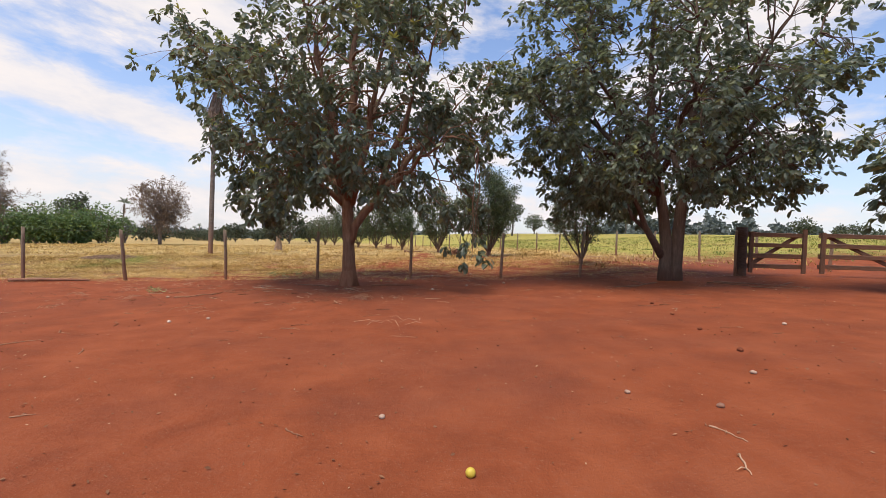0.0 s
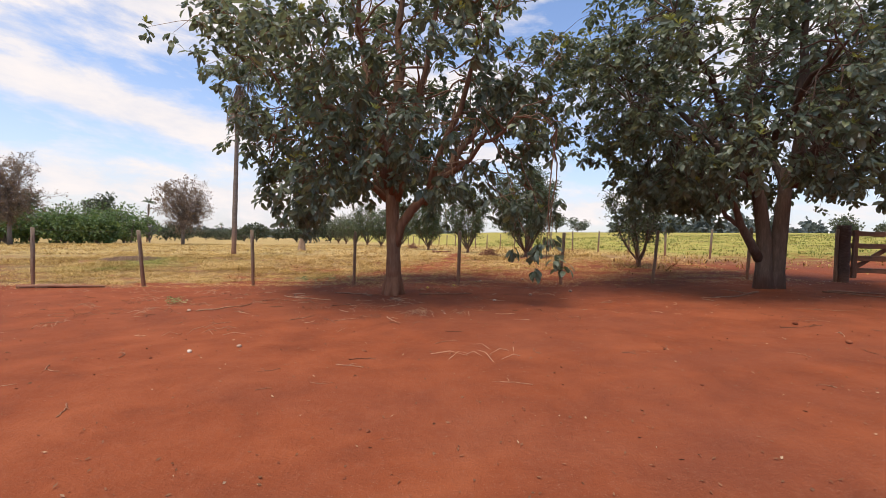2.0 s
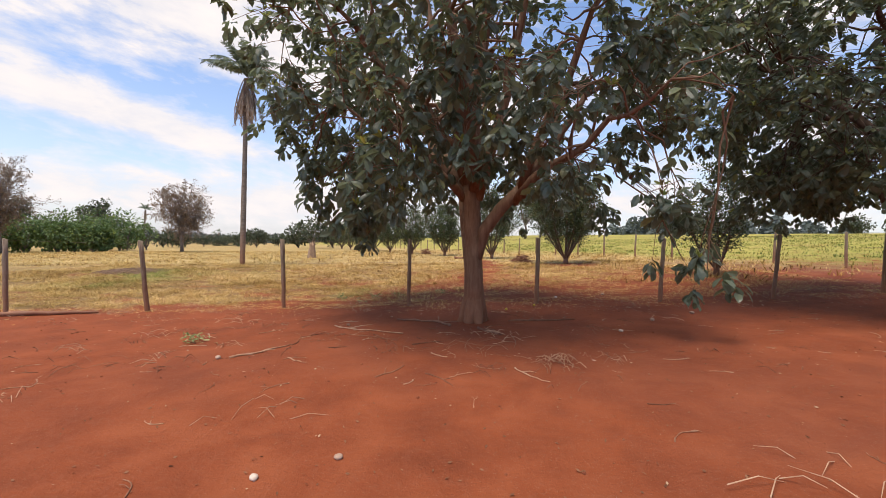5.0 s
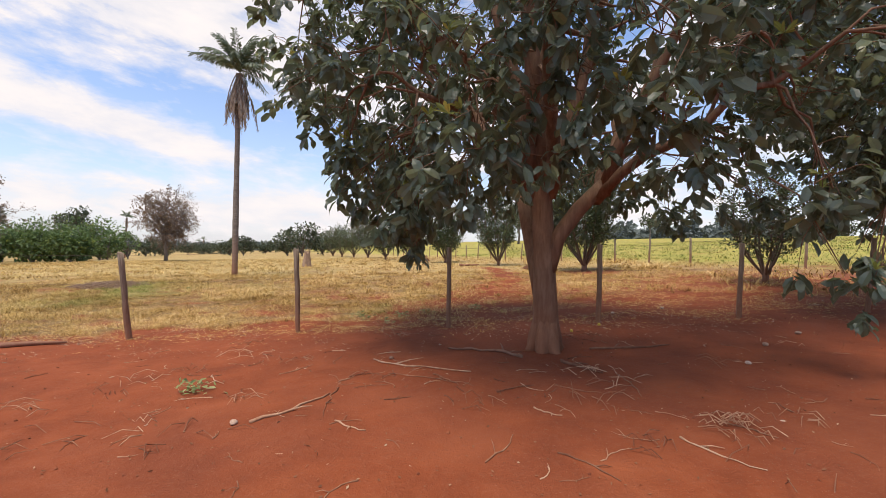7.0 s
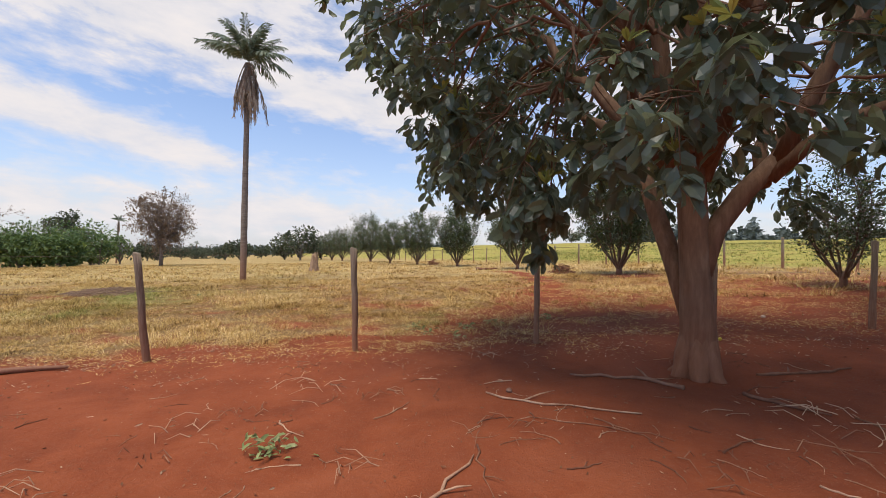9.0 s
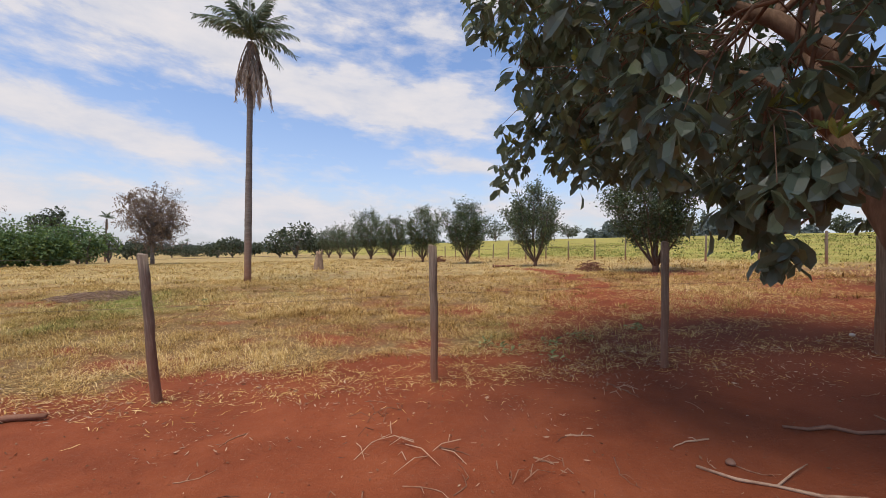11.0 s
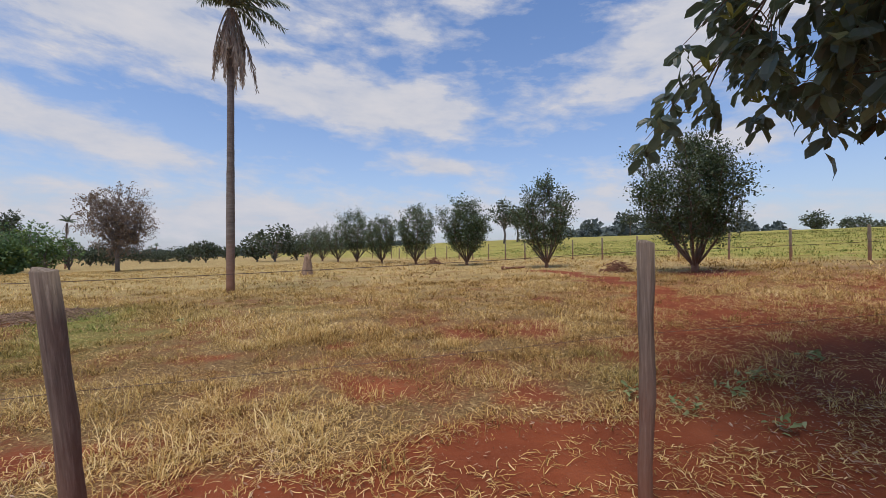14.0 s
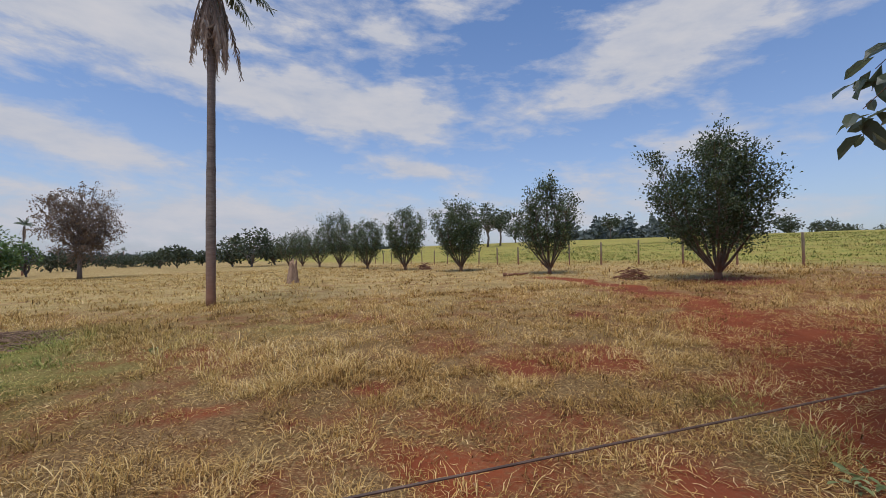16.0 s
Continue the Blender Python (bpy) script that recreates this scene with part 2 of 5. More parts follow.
M_GATE = make_bark("dark_gate_wood", (0.035, 0.02, 0.016), (0.075, 0.045, 0.035), (0.14, 0.095, 0.075), dust_top=0.5, stretch=(3, 14, 14))
M_LEAF = make_leaf("broad_leaf", (0.072, 0.105, 0.068), (0.155, 0.190, 0.125), (0.26, 0.29, 0.12), 0.38, 0.6, 0.42)
M_LEAF_YOUNG = make_leaf("young_shoot_leaf", (0.16, 0.20, 0.045), (0.30, 0.34, 0.08), (0.45, 0.42, 0.10), 0.5, 0.4, 0.3)
M_CITRUS = make_leaf("citrus_leaf", (0.035, 0.058, 0.024), (0.080, 0.115, 0.046), (0.18, 0.20, 0.06), 0.38, 0.5, 0.2)
# distance haze is put into this greyed leaf colour of the horizon woods
M_FAR_WOOD = make_leaf("hazed_wood_leaf", (0.085, 0.105, 0.095), (0.12, 0.145, 0.13), (0.16, 0.18, 0.15), 0.7, 0.3, 0.15)
M_GROVE = make_leaf("mango_grove_leaf", (0.055, 0.10, 0.036), (0.14, 0.215, 0.065), (0.24, 0.30, 0.07), 0.5, 0.35, 0.2)
M_FAR_LEAF = make_leaf("far_tree_leaf", (0.045, 0.06, 0.035), (0.085, 0.105, 0.055), (0.14, 0.15, 0.07), 0.6, 0.3, 0.15)
M_BROWN_LEAF = make_leaf("rusty_leaf", (0.14, 0.090, 0.060), (0.27, 0.170, 0.105), (0.25, 0.21, 0.13), 0.6, 0.3, 0.25)
M_PALM = make_leaf("palm_leaflet", (0.095, 0.135, 0.085), (0.175, 0.22, 0.135), (0.26, 0.28, 0.15), 0.45, 0.4, 0.2)
M_PALM_DEAD = make_leaf("dead_palm_frond", (0.26, 0.185, 0.13), (0.45, 0.345, 0.245), (0.54, 0.44, 0.33), 0.8, 0.2, 0.2)
M_WIRE = make_plain("rusty_wire", [(0.3, (0.07, 0.042, 0.03)), (0.7, (0.19, 0.12, 0.085))], 30, 0.6, 0.4)
M_TWIG = make_plain("bleached_twig", [(0.2, (0.13, 0.050, 0.027)), (0.5, (0.27, 0.130, 0.072)), (0.8, (0.47, 0.30, 0.19))], 7, random_shift=0.6)
M_ROOT = make_plain("dusty_root", [(0.3, (0.14, 0.055, 0.03)), (0.7, (0.26, 0.13, 0.08))], 9)
M_STONE = make_plain("pale_stone", [(0.2, (0.22, 0.11, 0.07)), (0.5, (0.40, 0.27, 0.19)), (0.8, (0.58, 0.47, 0.37))], 12, random_shift=0.7)
M_CLOD = make_plain("soil_clod", [(0.3, (0.14, 0.038, 0.017)), (0.7, (0.27, 0.085, 0.037))], 20, random_shift=0.4)
M_FRUIT = make_plain("yellow_fruit_skin", [(0.3, (0.42, 0.30, 0.03)), (0.7, (0.60, 0.46, 0.06))], 9, 0.45, 0.4)
M_LITTER = make_leaf("dead_leaf_litter", (0.28, 0.145, 0.085), (0.50, 0.335, 0.215), (0.66, 0.51, 0.37), 0.85, 0.15, 0.1)
M_CRUMB = make_leaf("bark_crumb", (0.13, 0.055, 0.028), (0.26, 0.13, 0.07), (0.46, 0.32, 0.20), 0.9, 0.1, 0.05)
M_STUMP = make_plain("broken_pale_wood", [(0.25, (0.13, 0.075, 0.05)), (0.5, (0.30, 0.195, 0.125)), (0.8, (0.45, 0.32, 0.215))], 5, stretch=(6, 6, 1))
M_WEED = make_leaf("weed_leaf", (0.14, 0.18, 0.06), (0.30, 0.35, 0.14), (0.46, 0.46, 0.22), 0.6, 0.3, 0.25)

# ---------------------------------------------------------------- ground
PROFILE_X = np.array([-2600, -260, -120, -66, -34, -13, -8.4, -5.9, -3.5, -0.85, 1.7, 4.0, 6.5, 9.0, 14.0, 30.0, 2600])
PROFILE_Z = np.array([-9.0, -5.0, -3.0, -1.6, -0.45, 0.05, 0.07, 0.165, 0.26, 0.36, 0.42, 0.56, 0.72, 0.76, 0.85, 1.0, 1.0])
F2_P, F2_D = np.array((8.7, 25.9)), np.array((-0.42, 0.907))     # second fence: a point, its direction
F2_N = np.array((0.907, 0.42))


def smooth(a, b, v):
    s = np.clip((np.asarray(v, float) - a) / (b - a), 0, 1)
    return s * s * (3 - 2 * s)


def wave(x, y, f, seed):
    """Cheap smooth noise, about -1 to 1."""
    r = np.random.RandomState(seed)
    out = 0
    for k in range(5):
        a, p, s = r.uniform(0, 6.28), r.uniform(0, 6.28), r.uniform(0.6, 1.7)
        out = out + np.sin((np.cos(a) * x + np.sin(a) * y) * f * s + p + 0.7 * np.sin((np.sin(a) * x - np.cos(a) * y) * f * 0.6 + p * 2))
    return out / 2.6


def height(x, y):
    x, y = np.asarray(x, float), np.asarray(y, float)
    z = (np.interp(x - 1, PROFILE_X, PROFILE_Z) + np.interp(x, PROFILE_X, PROFILE_Z) + np.interp(x + 1, PROFILE_X, PROFILE_Z)) / 3
    z = z + 0.2 * smooth(12, 22, y) * smooth(-24, -6, x)
    n = np.maximum((x - F2_P[0]) * F2_N[0] + (y - F2_P[1]) * F2_N[1], 0)
    z = z + 0.052 * np.minimum(n, 62) - 0.03 * np.maximum(n - 75, 0) * (n < 300) - (n >= 300) * 6.75
    near = smooth(60, 25, np.hypot(x + 3, y - 10))
    z = z + near * (0.005 * wave(x, y, 1.7, 3) + 0.004 * wave(x, y, 5.0, 4))
    return z


def fence_y(x):
    return np.interp(x, [-14, -10.5, -8.4, -3.5, 2, 9], [9.4, 10.6, 11.25, 11.75, 12.3, 12.7])


def cover(x, y):
    """How much grass stands there, how green it is, and how pale its ground turns with y."""
    x, y = np.asarray(x, float), np.asarray(y, float)
    rag = 0.28 * wave(x, y, 1.9, 11) + 0.16 * wave(x, y, 4.7, 15)
    # the tall grass ends at the fence and along the trodden path
    rim = np.interp(y, [10.0, 11.6, 12.3, 13.1, 14.1, 16.3, 19.0, 25.0, 28.0, 29.5], [-5.6, -6.0, -5.6, -4.9, -4.0, -2.7, -2.0, -1.5, -2.2, 60.0])
    field = smooth(-0.5, 1.0, np.minimum(y - fence_y(x) - 0.45, (rim - x) * 0.8) + 1.5 * rag)
    # thin straw over soil past the path and under the trees
    thin = smooth(11.8, 20.0, y + 1.2 * wave(x, y, 0.7, 12) - 0.10 * np.maximum(x, 0)) * (0.70 + 0.24 * smooth(19, 25, y))
    thin = thin * (1 - smooth(0.75, 0.2, np.abs(x - rim - 0.55 + rag)) * smooth(30.0, 26.0, y) * smooth(13.5, 15.5, y))
    thin = thin * (1 - 0.75 * smooth(1.9, 0.6, np.hypot(x - 2.5, y - 22.6)))
    g = np.maximum(field * (0.90 + 0.16 * wave(x, y, 2.1, 16)), thin)
    for px, py, pr in ((-5.75, 15.9, 0.85), (-4.9, 16.2, 0.55), (-7.4, 13.7, 0.45), (-9.6, 15.2, 0.4), (-8.2, 15.5, 0.3), (-9.6, 12.6, 0.5), (-6.1, 13.2, 0.4), (-11.0, 13.2, 0.4), (-4.2, 18.6, 0.5)):
        g = g * (1 - 0.62 * smooth(1.5, 0.1, np.hypot(x - px, (y - py) * 1.5) / pr + 0.3 * wave(x, y, 3.1, 14)))
    n = (x - F2_P[0]) * F2_N[0] + (y - F2_P[1]) * F2_N[1]
    green = 0.95 * smooth(-2.0, 4.0, n) + 0.10 + 0.14 * smooth(-7.0, -14.0, x)
    for px, py, pr in ((-11.9, 16.4, 1.3), (-13.3, 17.8, 1.4), (-14.6, 19.4, 1.5), (-10.2, 19.3, 0.8), (-4.75, 13.4, 0.4), (-4.9, 14.2, 0.4), (-12.6, 14.6, 1.0)):
        green = green + 0.55 * np.exp(-((x - px) ** 2 + (y - py) ** 2) / pr ** 2)
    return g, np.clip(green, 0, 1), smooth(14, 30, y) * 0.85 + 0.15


def axis(fine_a, fine_b, step, growth, end_a, end_b):
    mid = list(np.arange(fine_a, fine_b + step, step))
    s, v, up = step, mid[-1], []
    while v < end_b:
        s *= growth
        v += s
        up.append(v)
    s, v, down = step, mid[0], []
    while v > end_a:
        s *= growth
        v -= s
        down.append(v)
    return np.array(down[::-1] + mid + up)


def mesh_from(name, verts, faces, mat=None, smooth_shade=False):
    me = bpy.data.meshes.new(name)
    me.from_pydata([tuple(v) for v in verts] if not isinstance(verts, np.ndarray) else verts.tolist(), [], faces if isinstance(faces, list) else faces.tolist())
    if mat:
        me.materials.append(mat)
    if smooth_shade:
        me.shade_smooth()
    return me


def set_cover(me, g, green, paleness=0.0):
    at = me.color_attributes.new("cover", "FLOAT_COLOR", "POINT")
    col = np.zeros((len(g), 4), np.float32)
    col[:, 0], col[:, 1], col[:, 2], col[:, 3] = g, green, paleness, 1
    at.data.foreach_set("color", col.ravel())


def build_ground():
    xs, ys = axis(-15, 11, 0.14, 1.09, -2500, 2500), axis(-1, 19, 0.14, 1.09, -2500, 2500)
    gx, gy = np.meshgrid(xs, ys)
    v = np.stack([gx.ravel(), gy.ravel(), height(gx, gy).ravel()], 1)
    nx, ny = len(xs), len(ys)
    i = (np.arange(ny - 1)[:, None] * nx + np.arange(nx - 1)[None, :]).ravel()
    me = mesh_from("ground", v, np.stack([i, i + 1, i + 1 + nx, i + nx], 1), M_GROUND, True)
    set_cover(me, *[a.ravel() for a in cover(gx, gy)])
    tagged(new("ground", me), "bare red soil running into dry yellow pasture", "ground", kind="structure")


build_ground()


def hz(x, y):
    return float(height(x, y))


# ---------------------------------------------------------------- shapes


def empty(name, x, y, label, category, group="", z=None, kind="", turn=0.0):
    ob = new(name)
    ob.empty_display_size = 0.1
    ob.matrix_world = pose(x, y, hz(x, y) if z is None else z, 0, 0, turn)
    return tagged(ob, label, category, group, kind)


def part_of(name, me, parent, label="", kind=""):
    ob = new(name, me)
    ob.parent = parent
    return tagged(ob, label, kind=kind)


def tube(path, radii, sides=8, rough=0.0, seed=0, cap=True):
    """Vertices and faces of a tapered, slightly uneven tube along a path."""
    path = [Vector(p) for p in path]
    r = random.Random(seed)
    verts, faces = [], []
    side = None
    for i, p in enumerate(path):
        d = (path[min(i + 1, len(path) - 1)] - path[max(i - 1, 0)]).normalized()
        if side is None:
            side = d.orthogonal().normalized()
        side = (side - d * side.dot(d)).normalized()
        up = d.cross(side)
        for k in range(sides):
            a = 2 * math.pi * k / sides
            rr = radii[i] * (1 + rough * r.uniform(-1, 1))
            verts.append(p + side * math.cos(a) * rr + up * math.sin(a) * rr)
    for i in range(len(path) - 1):
        for k in range(sides):
            a, b = i * sides + k, i * sides + (k + 1) % sides
            faces.append((a, b, b + sides, a + sides))
    if cap:
        faces.append(tuple(range(sides))[::-1])
        faces.append(tuple(range(len(verts) - sides, len(verts))))
    return verts, faces


def join(pieces):
    verts, faces = [], []
    for v, f in pieces:
        o = len(verts)
        verts += v
        faces += [tuple(i + o for i in q) for q in f]
    return verts, faces


def bent(a, b, sag, steps, r, wobble=0.0):
    """A bowed path from a to b: sag lifts (or lowers) its middle."""
    a, b = Vector(a), Vector(b)
    out = []
    for i in range(steps + 1):
        s = i / steps
        p = a.lerp(b, s) + Vector((0, 0, sag * 4 * s * (1 - s)))
        if 0 < i < steps:
            p += Vector((r.uniform(-1, 1), r.uniform(-1, 1), r.uniform(-1, 1))) * wobble
        out.append(p)
    return out


def leaf_points(length, width, droop, fold=0.25, rows=3):
    """A blade along +x with a folded midrib that droops towards the tip."""
    pts, shape = [(0, 0, 0)], {1: (0.55,), 2: (0.4, 0.78), 3: (0.25, 0.55, 0.82)}[rows]
    wide = {1: (1.0,), 2: (0.9, 0.85), 3: (0.55, 1.0, 0.8)}[rows]
    for s, w in zip(shape, wide):
        z = -droop * s * s * length
        pts += [(s * length, w * width / 2, z + fold * w * width / 2), (s * length, 0, z), (s * length, -w * width / 2, z + fold * w * width / 2)]
    pts.append((length * (1 - 0.15 * droop), 0, -droop * length))
    faces = [(0, 2, 1), (0, 3, 2)]
    for k in range(rows - 1):
        a = 1 + 3 * k
        faces += [(a, a + 1, a + 4, a + 3), (a + 1, a + 2, a + 5, a + 4)]
    a, tip = 1 + 3 * (rows - 1), len(pts) - 1
    faces += [(a, a + 1, tip), (a + 1, a + 2, tip)]
    return np.array(pts), faces


def frames_from(dirs, rng, roll=0.5):
    """Rotation matrices whose x axis follows dirs, with the blade's face turned up."""
    x = dirs / np.linalg.norm(dirs, axis=1)[:, None]
    up = np.array([0, 0, 1.0]) + rng.normal(0, roll, x.shape)
    y = np.cross(up, x)
    y /= np.maximum(np.linalg.norm(y, axis=1), 1e-6)[:, None]
    z = np.cross(x, y)
    return np.stack([x, y, z], 2)


def leaves_mesh(name, places, dirs, sizes, mat, rng, width=0.42, droop=0.35, rows=2, roll=0.5):
    """All leaves of one crown, in one mesh."""
    pts, faces = leaf_points(1.0, width, droop, rows=rows)
    rot = frames_from(dirs, rng, roll)
    v = np.einsum("nij,kj->nki", rot, pts) * sizes[:, None, None] + places[:, None, :]
    k = len(pts)
    n = len(places)
    tri = [f for f in faces if len(f) == 3]
    quad = [f for f in faces if len(f) == 4]
    off = (np.arange(n) * k)[:, None, None]
    all_faces = (np.array(tri)[None] + off).reshape(-1, 3).tolist()
    if quad:
        all_faces += (np.array(quad)[None] + off).reshape(-1, 4).tolist()
    return mesh_from(name, v.reshape(-1, 3), all_faces, mat)


# ---------------------------------------------------------------- broad-leaved trees


def broad_tree(x, y, seed, stems, limbs, shape, rosettes, label, leaf=0.22, loose=0, hanging=(), base=0.30, inner=0.62, taper=0.3, bark=None):
    """stems: trunk paths with radii; limbs: directions; shape(d): how far the crown reaches that way from its heart."""
    rng, r = np.random.RandomState(seed), random.Random(seed)
    tree = empty("tree", x, y, label, "tree", "shade trees in the yard")
    heart, reach, low = shape
    bark = bark or M_BARK
    pieces = []
    for path, radii in stems:
        pieces.append(tube(path, radii, 14, 0.05, r.random()))
    for k in range(6):           # root flare
        a = 2 * math.pi * (k + r.uniform(-0.35, 0.35)) / 6
        l = r.uniform(0.1, 0.6)
        d = Vector((math.cos(a), math.sin(a), 0))
        pieces.append(tube([d * base * 0.2 + Vector((0, 0, 0.45)), d * base * 0.5 + Vector((0, 0, 0.16)), d * base * 0.9 + Vector((0, 0, 0.0)), d * base * (1.15 + l) + Vector((0, 0, -0.08))],
                           [base * 0.55, base * 0.6, base * 0.42, base * 0.12], 8, 0.08, r.random()))
    part_of("trunk", mesh_from("trunk", *join(pieces), bark, True), tree, "brown trunk with reddish dust at its foot")
    nodes = []                   # places on limbs that twigs may spring from
    for start, end, rad, sag in limbs:
        path = bent(start, end, sag, 9, r, 0.09)
        n = len(path)
        radii = [rad * (1 - 0.86 * i / (n - 1)) for i in range(n)]
        subs = []
        for i in range(3, n):
            nodes.append(path[i])
            for _ in range(2):
                d = Vector((r.uniform(-1, 1), r.uniform(-1, 1), r.uniform(-0.25, 0.9))).normalized()
                q = path[i] + d * r.uniform(0.5, 1.0)
                sp = bent(path[i], q, r.uniform(-0.1, 0.12), 4, r, 0.05)
                subs.append(tube(sp, [radii[i] * 0.45 * (1 - 0.2 * j) + 0.004 for j in range(5)], 6, 0, 0, False))
                nodes += sp[1:]
        part_of("limb", mesh_from("limb", *join([tube(path, radii, 9, 0.06, r.random())] + subs), bark, True), tree)
    nodes = np.array([tuple(p) for p in nodes])
    # leafy boughs, each with its own cluster of leaf rosettes
    boughs, got, home = [], [], []
    while len(boughs) < rosettes // 11:
        d = rng.normal(0, 1, 3)
        d /= np.linalg.norm(d)
        if d[2] > 0.4 and rng.uniform() < 0.45:      # mostly unseen top boughs are thinned to let light into the crown
            continue
        s = rng.uniform(inner ** 3, 1) ** (1 / 3)
        p = np.array(heart) + d * s * np.array(reach)
        # the underside is flat: the lowest boughs hang to about one height
        p[2] = heart[2] + (d[2] * s * reach[2] if d[2] > 0 else -low * min(1.0, -d[2] * 1.7) * rng.uniform(0.85, 1.05))
        if d[2] < 0:
            p[:2] *= 1 - taper * min(1.0, -d[2] * 1.7)
        if np.hypot(p[0], p[1]) < 1.6 and p[2] < 3.2:
            continue
        boughs.append((p, 11, 0.30))
    for hx, hy, hzz, count in hanging:
        boughs.append((np.array((hx, hy, hzz)), count, 0.17))
    twigs = []
    for p, count, size in boughs:
        q = nodes[np.argmin(((nodes - p) ** 2).sum(1) + 0.5 * np.maximum(nodes[:, 2] - p[2], 0))]
        l = float(np.linalg.norm(p - q))
        way = bent(q, p, 0.12 * l, 5, r, 0.04 * l)
        twigs.append(tube(way, [0.017 - 0.0024 * i for i in range(6)], 5, 0, 0, False))
        for _ in range(count):
            e = p + rng.normal(0, 1, 3) * np.array((size, size, size * 0.8))
            got.append(e)
            k = way[r.randint(3, 5)]
            mid = (e + np.array(k)) / 2 + rng.normal(0, 0.03, 3) + np.array((0, 0, 0.03))
            twigs.append(tube([k, mid, e], [0.006, 0.005, 0.003], 3, 0, 0, False))
    got = np.array(got)
    part_of("twig_mass", mesh_from("twig_mass", *join(twigs), bark, True), tree, kind="stuff")
    per = 9
    n = len(got) * per
    centre = np.repeat(got, per, 0)
    a = rng.uniform(0, 2 * np.pi, n)
    out = centre - np.array(heart)
    out /= np.linalg.norm(out, axis=1)[:, None]
    d = np.stack([np.cos(a), np.sin(a), rng.uniform(-0.95, 0.25, n)], 1) + out * 0.35
    places = centre + rng.normal(0, 0.03, (n, 3)) - np.stack([np.zeros(n), np.zeros(n), rng.uniform(0, 0.16, n)], 1)
    sizes = leaf * rng.uniform(0.6, 1.2, n)
    part_of("crown", leaves_mesh("crown", places, d, sizes, M_LEAF, rng, 0.46, 0.4), tree, "large dark green drooping leaves", "stuff")
    # pale young shoots at some tips
    far_out = np.argsort(-np.linalg.norm((got - np.array(heart)) / np.array(reach), axis=1))[: len(got) // 2]
    outer = got[rng.choice(far_out, max(len(got) // 11, 1), False)] + np.array((0, 0, 0.06))
    m = len(outer) * 9
    c2 = np.repeat(outer, 9, 0)
    d2 = np.stack([rng.normal(0, 0.6, m), rng.normal(0, 0.6, m), rng.uniform(0.3, 1.2, m)], 1)
    part_of("shoot_mass", leaves_mesh("shoot_mass", c2, d2, leaf * rng.uniform(0.4, 0.75, m), M_LEAF_YOUNG, rng, 0.3, 0.2), tree, "yellow-green young shoots", "stuff")
    # loose single leaves round the low rim
    if loose:
        pts, faces = leaf_points(leaf, leaf * 0.46, 0.4, rows=3)
        one = mesh_from("leaf", pts, faces, M_LEAF)
        lowest = got[np.argsort(got[:, 2])[: max(loose // 3, 1)]]
        for i in range(loose):
            p = lowest[i % len(lowest)]
            ob = part_of("leaf", one, tree)
            ob.matrix_local = pose(p[0] + r.uniform(-0.08, 0.08), p[1] + r.uniform(-0.08, 0.08), p[2] - r.uniform(0, 0.1), r.uniform(-25, 25), r.uniform(20, 75), r.uniform(0, 360))
    return tree


A = (-2.24, 10.18)
stems_a = [([(0.02, 0, -0.1), (0, 0, 0.35), (-0.03, 0.0, 0.9), (-0.06, 0, 1.5), (-0.10, 0.0, 2.05), (-0.16, 0.05, 2.5)], [0.21, 0.165, 0.142, 0.136, 0.132, 0.10]),
           ([(-0.04, 0.05, 0.5), (-0.10, 0.26, 1.1), (-0.17, 0.54, 1.7), (-0.24, 0.78, 2.3)], [0.09, 0.098, 0.09, 0.08]),
           ([(0.02, -0.02, 1.0), (0.12, -0.05, 1.45), (0.38, -0.08, 1.82), (0.74, -0.12, 2.2)], [0.09, 0.10, 0.095, 0.08])]
limbs_a = [((-0.15, 0.05, 2.3), (-0.9, -1.4, 6.6), 0.13, -0.2), ((-0.12, 0.0, 2.2), (0.1, -0.4, 7.4), 0.14, 0.1), ((-0.15, 0, 2.2), (-2.5, -0.6, 4.9), 0.11, 0.25),
           ((-0.2, 0.0, 2.0), (-2.2, 1.9, 4.8), 0.10, 0.2), ((-0.23, 0.76, 2.2), (0.5, 2.4, 6.3), 0.09, 0.0), ((-0.23, 0.76, 2.2), (-1.6, 2.8, 4.2), 0.075, 0.2), ((-0.05, -0.1, 2.1), (-0.4, -2.3, 4.7), 0.10, 0.2),
           ((0.68, -0.12, 2.05), (2.0, -1.2, 5.8), 0.09, 0.0), ((0.68, -0.1, 2.0), (2.6, 0.4, 4.7), 0.085, 0.2), ((0.6, -0.12, 1.95), (2.4, -1.9, 3.2), 0.075, 0.25),
           ((0.6, -0.05, 1.9), (1.9, 1.9, 4.2), 0.07, 0.2), ((0.0, 0.0, 1.95), (1.0, -0.7, 6.6), 0.10, 0.0), ((-0.2, 0.0, 1.95), (-2.0, -1.3, 3.0), 0.07, 0.3), ((-0.15, 0.0, 2.3), (-1.4, 0.4, 6.9), 0.10, 0.0)]
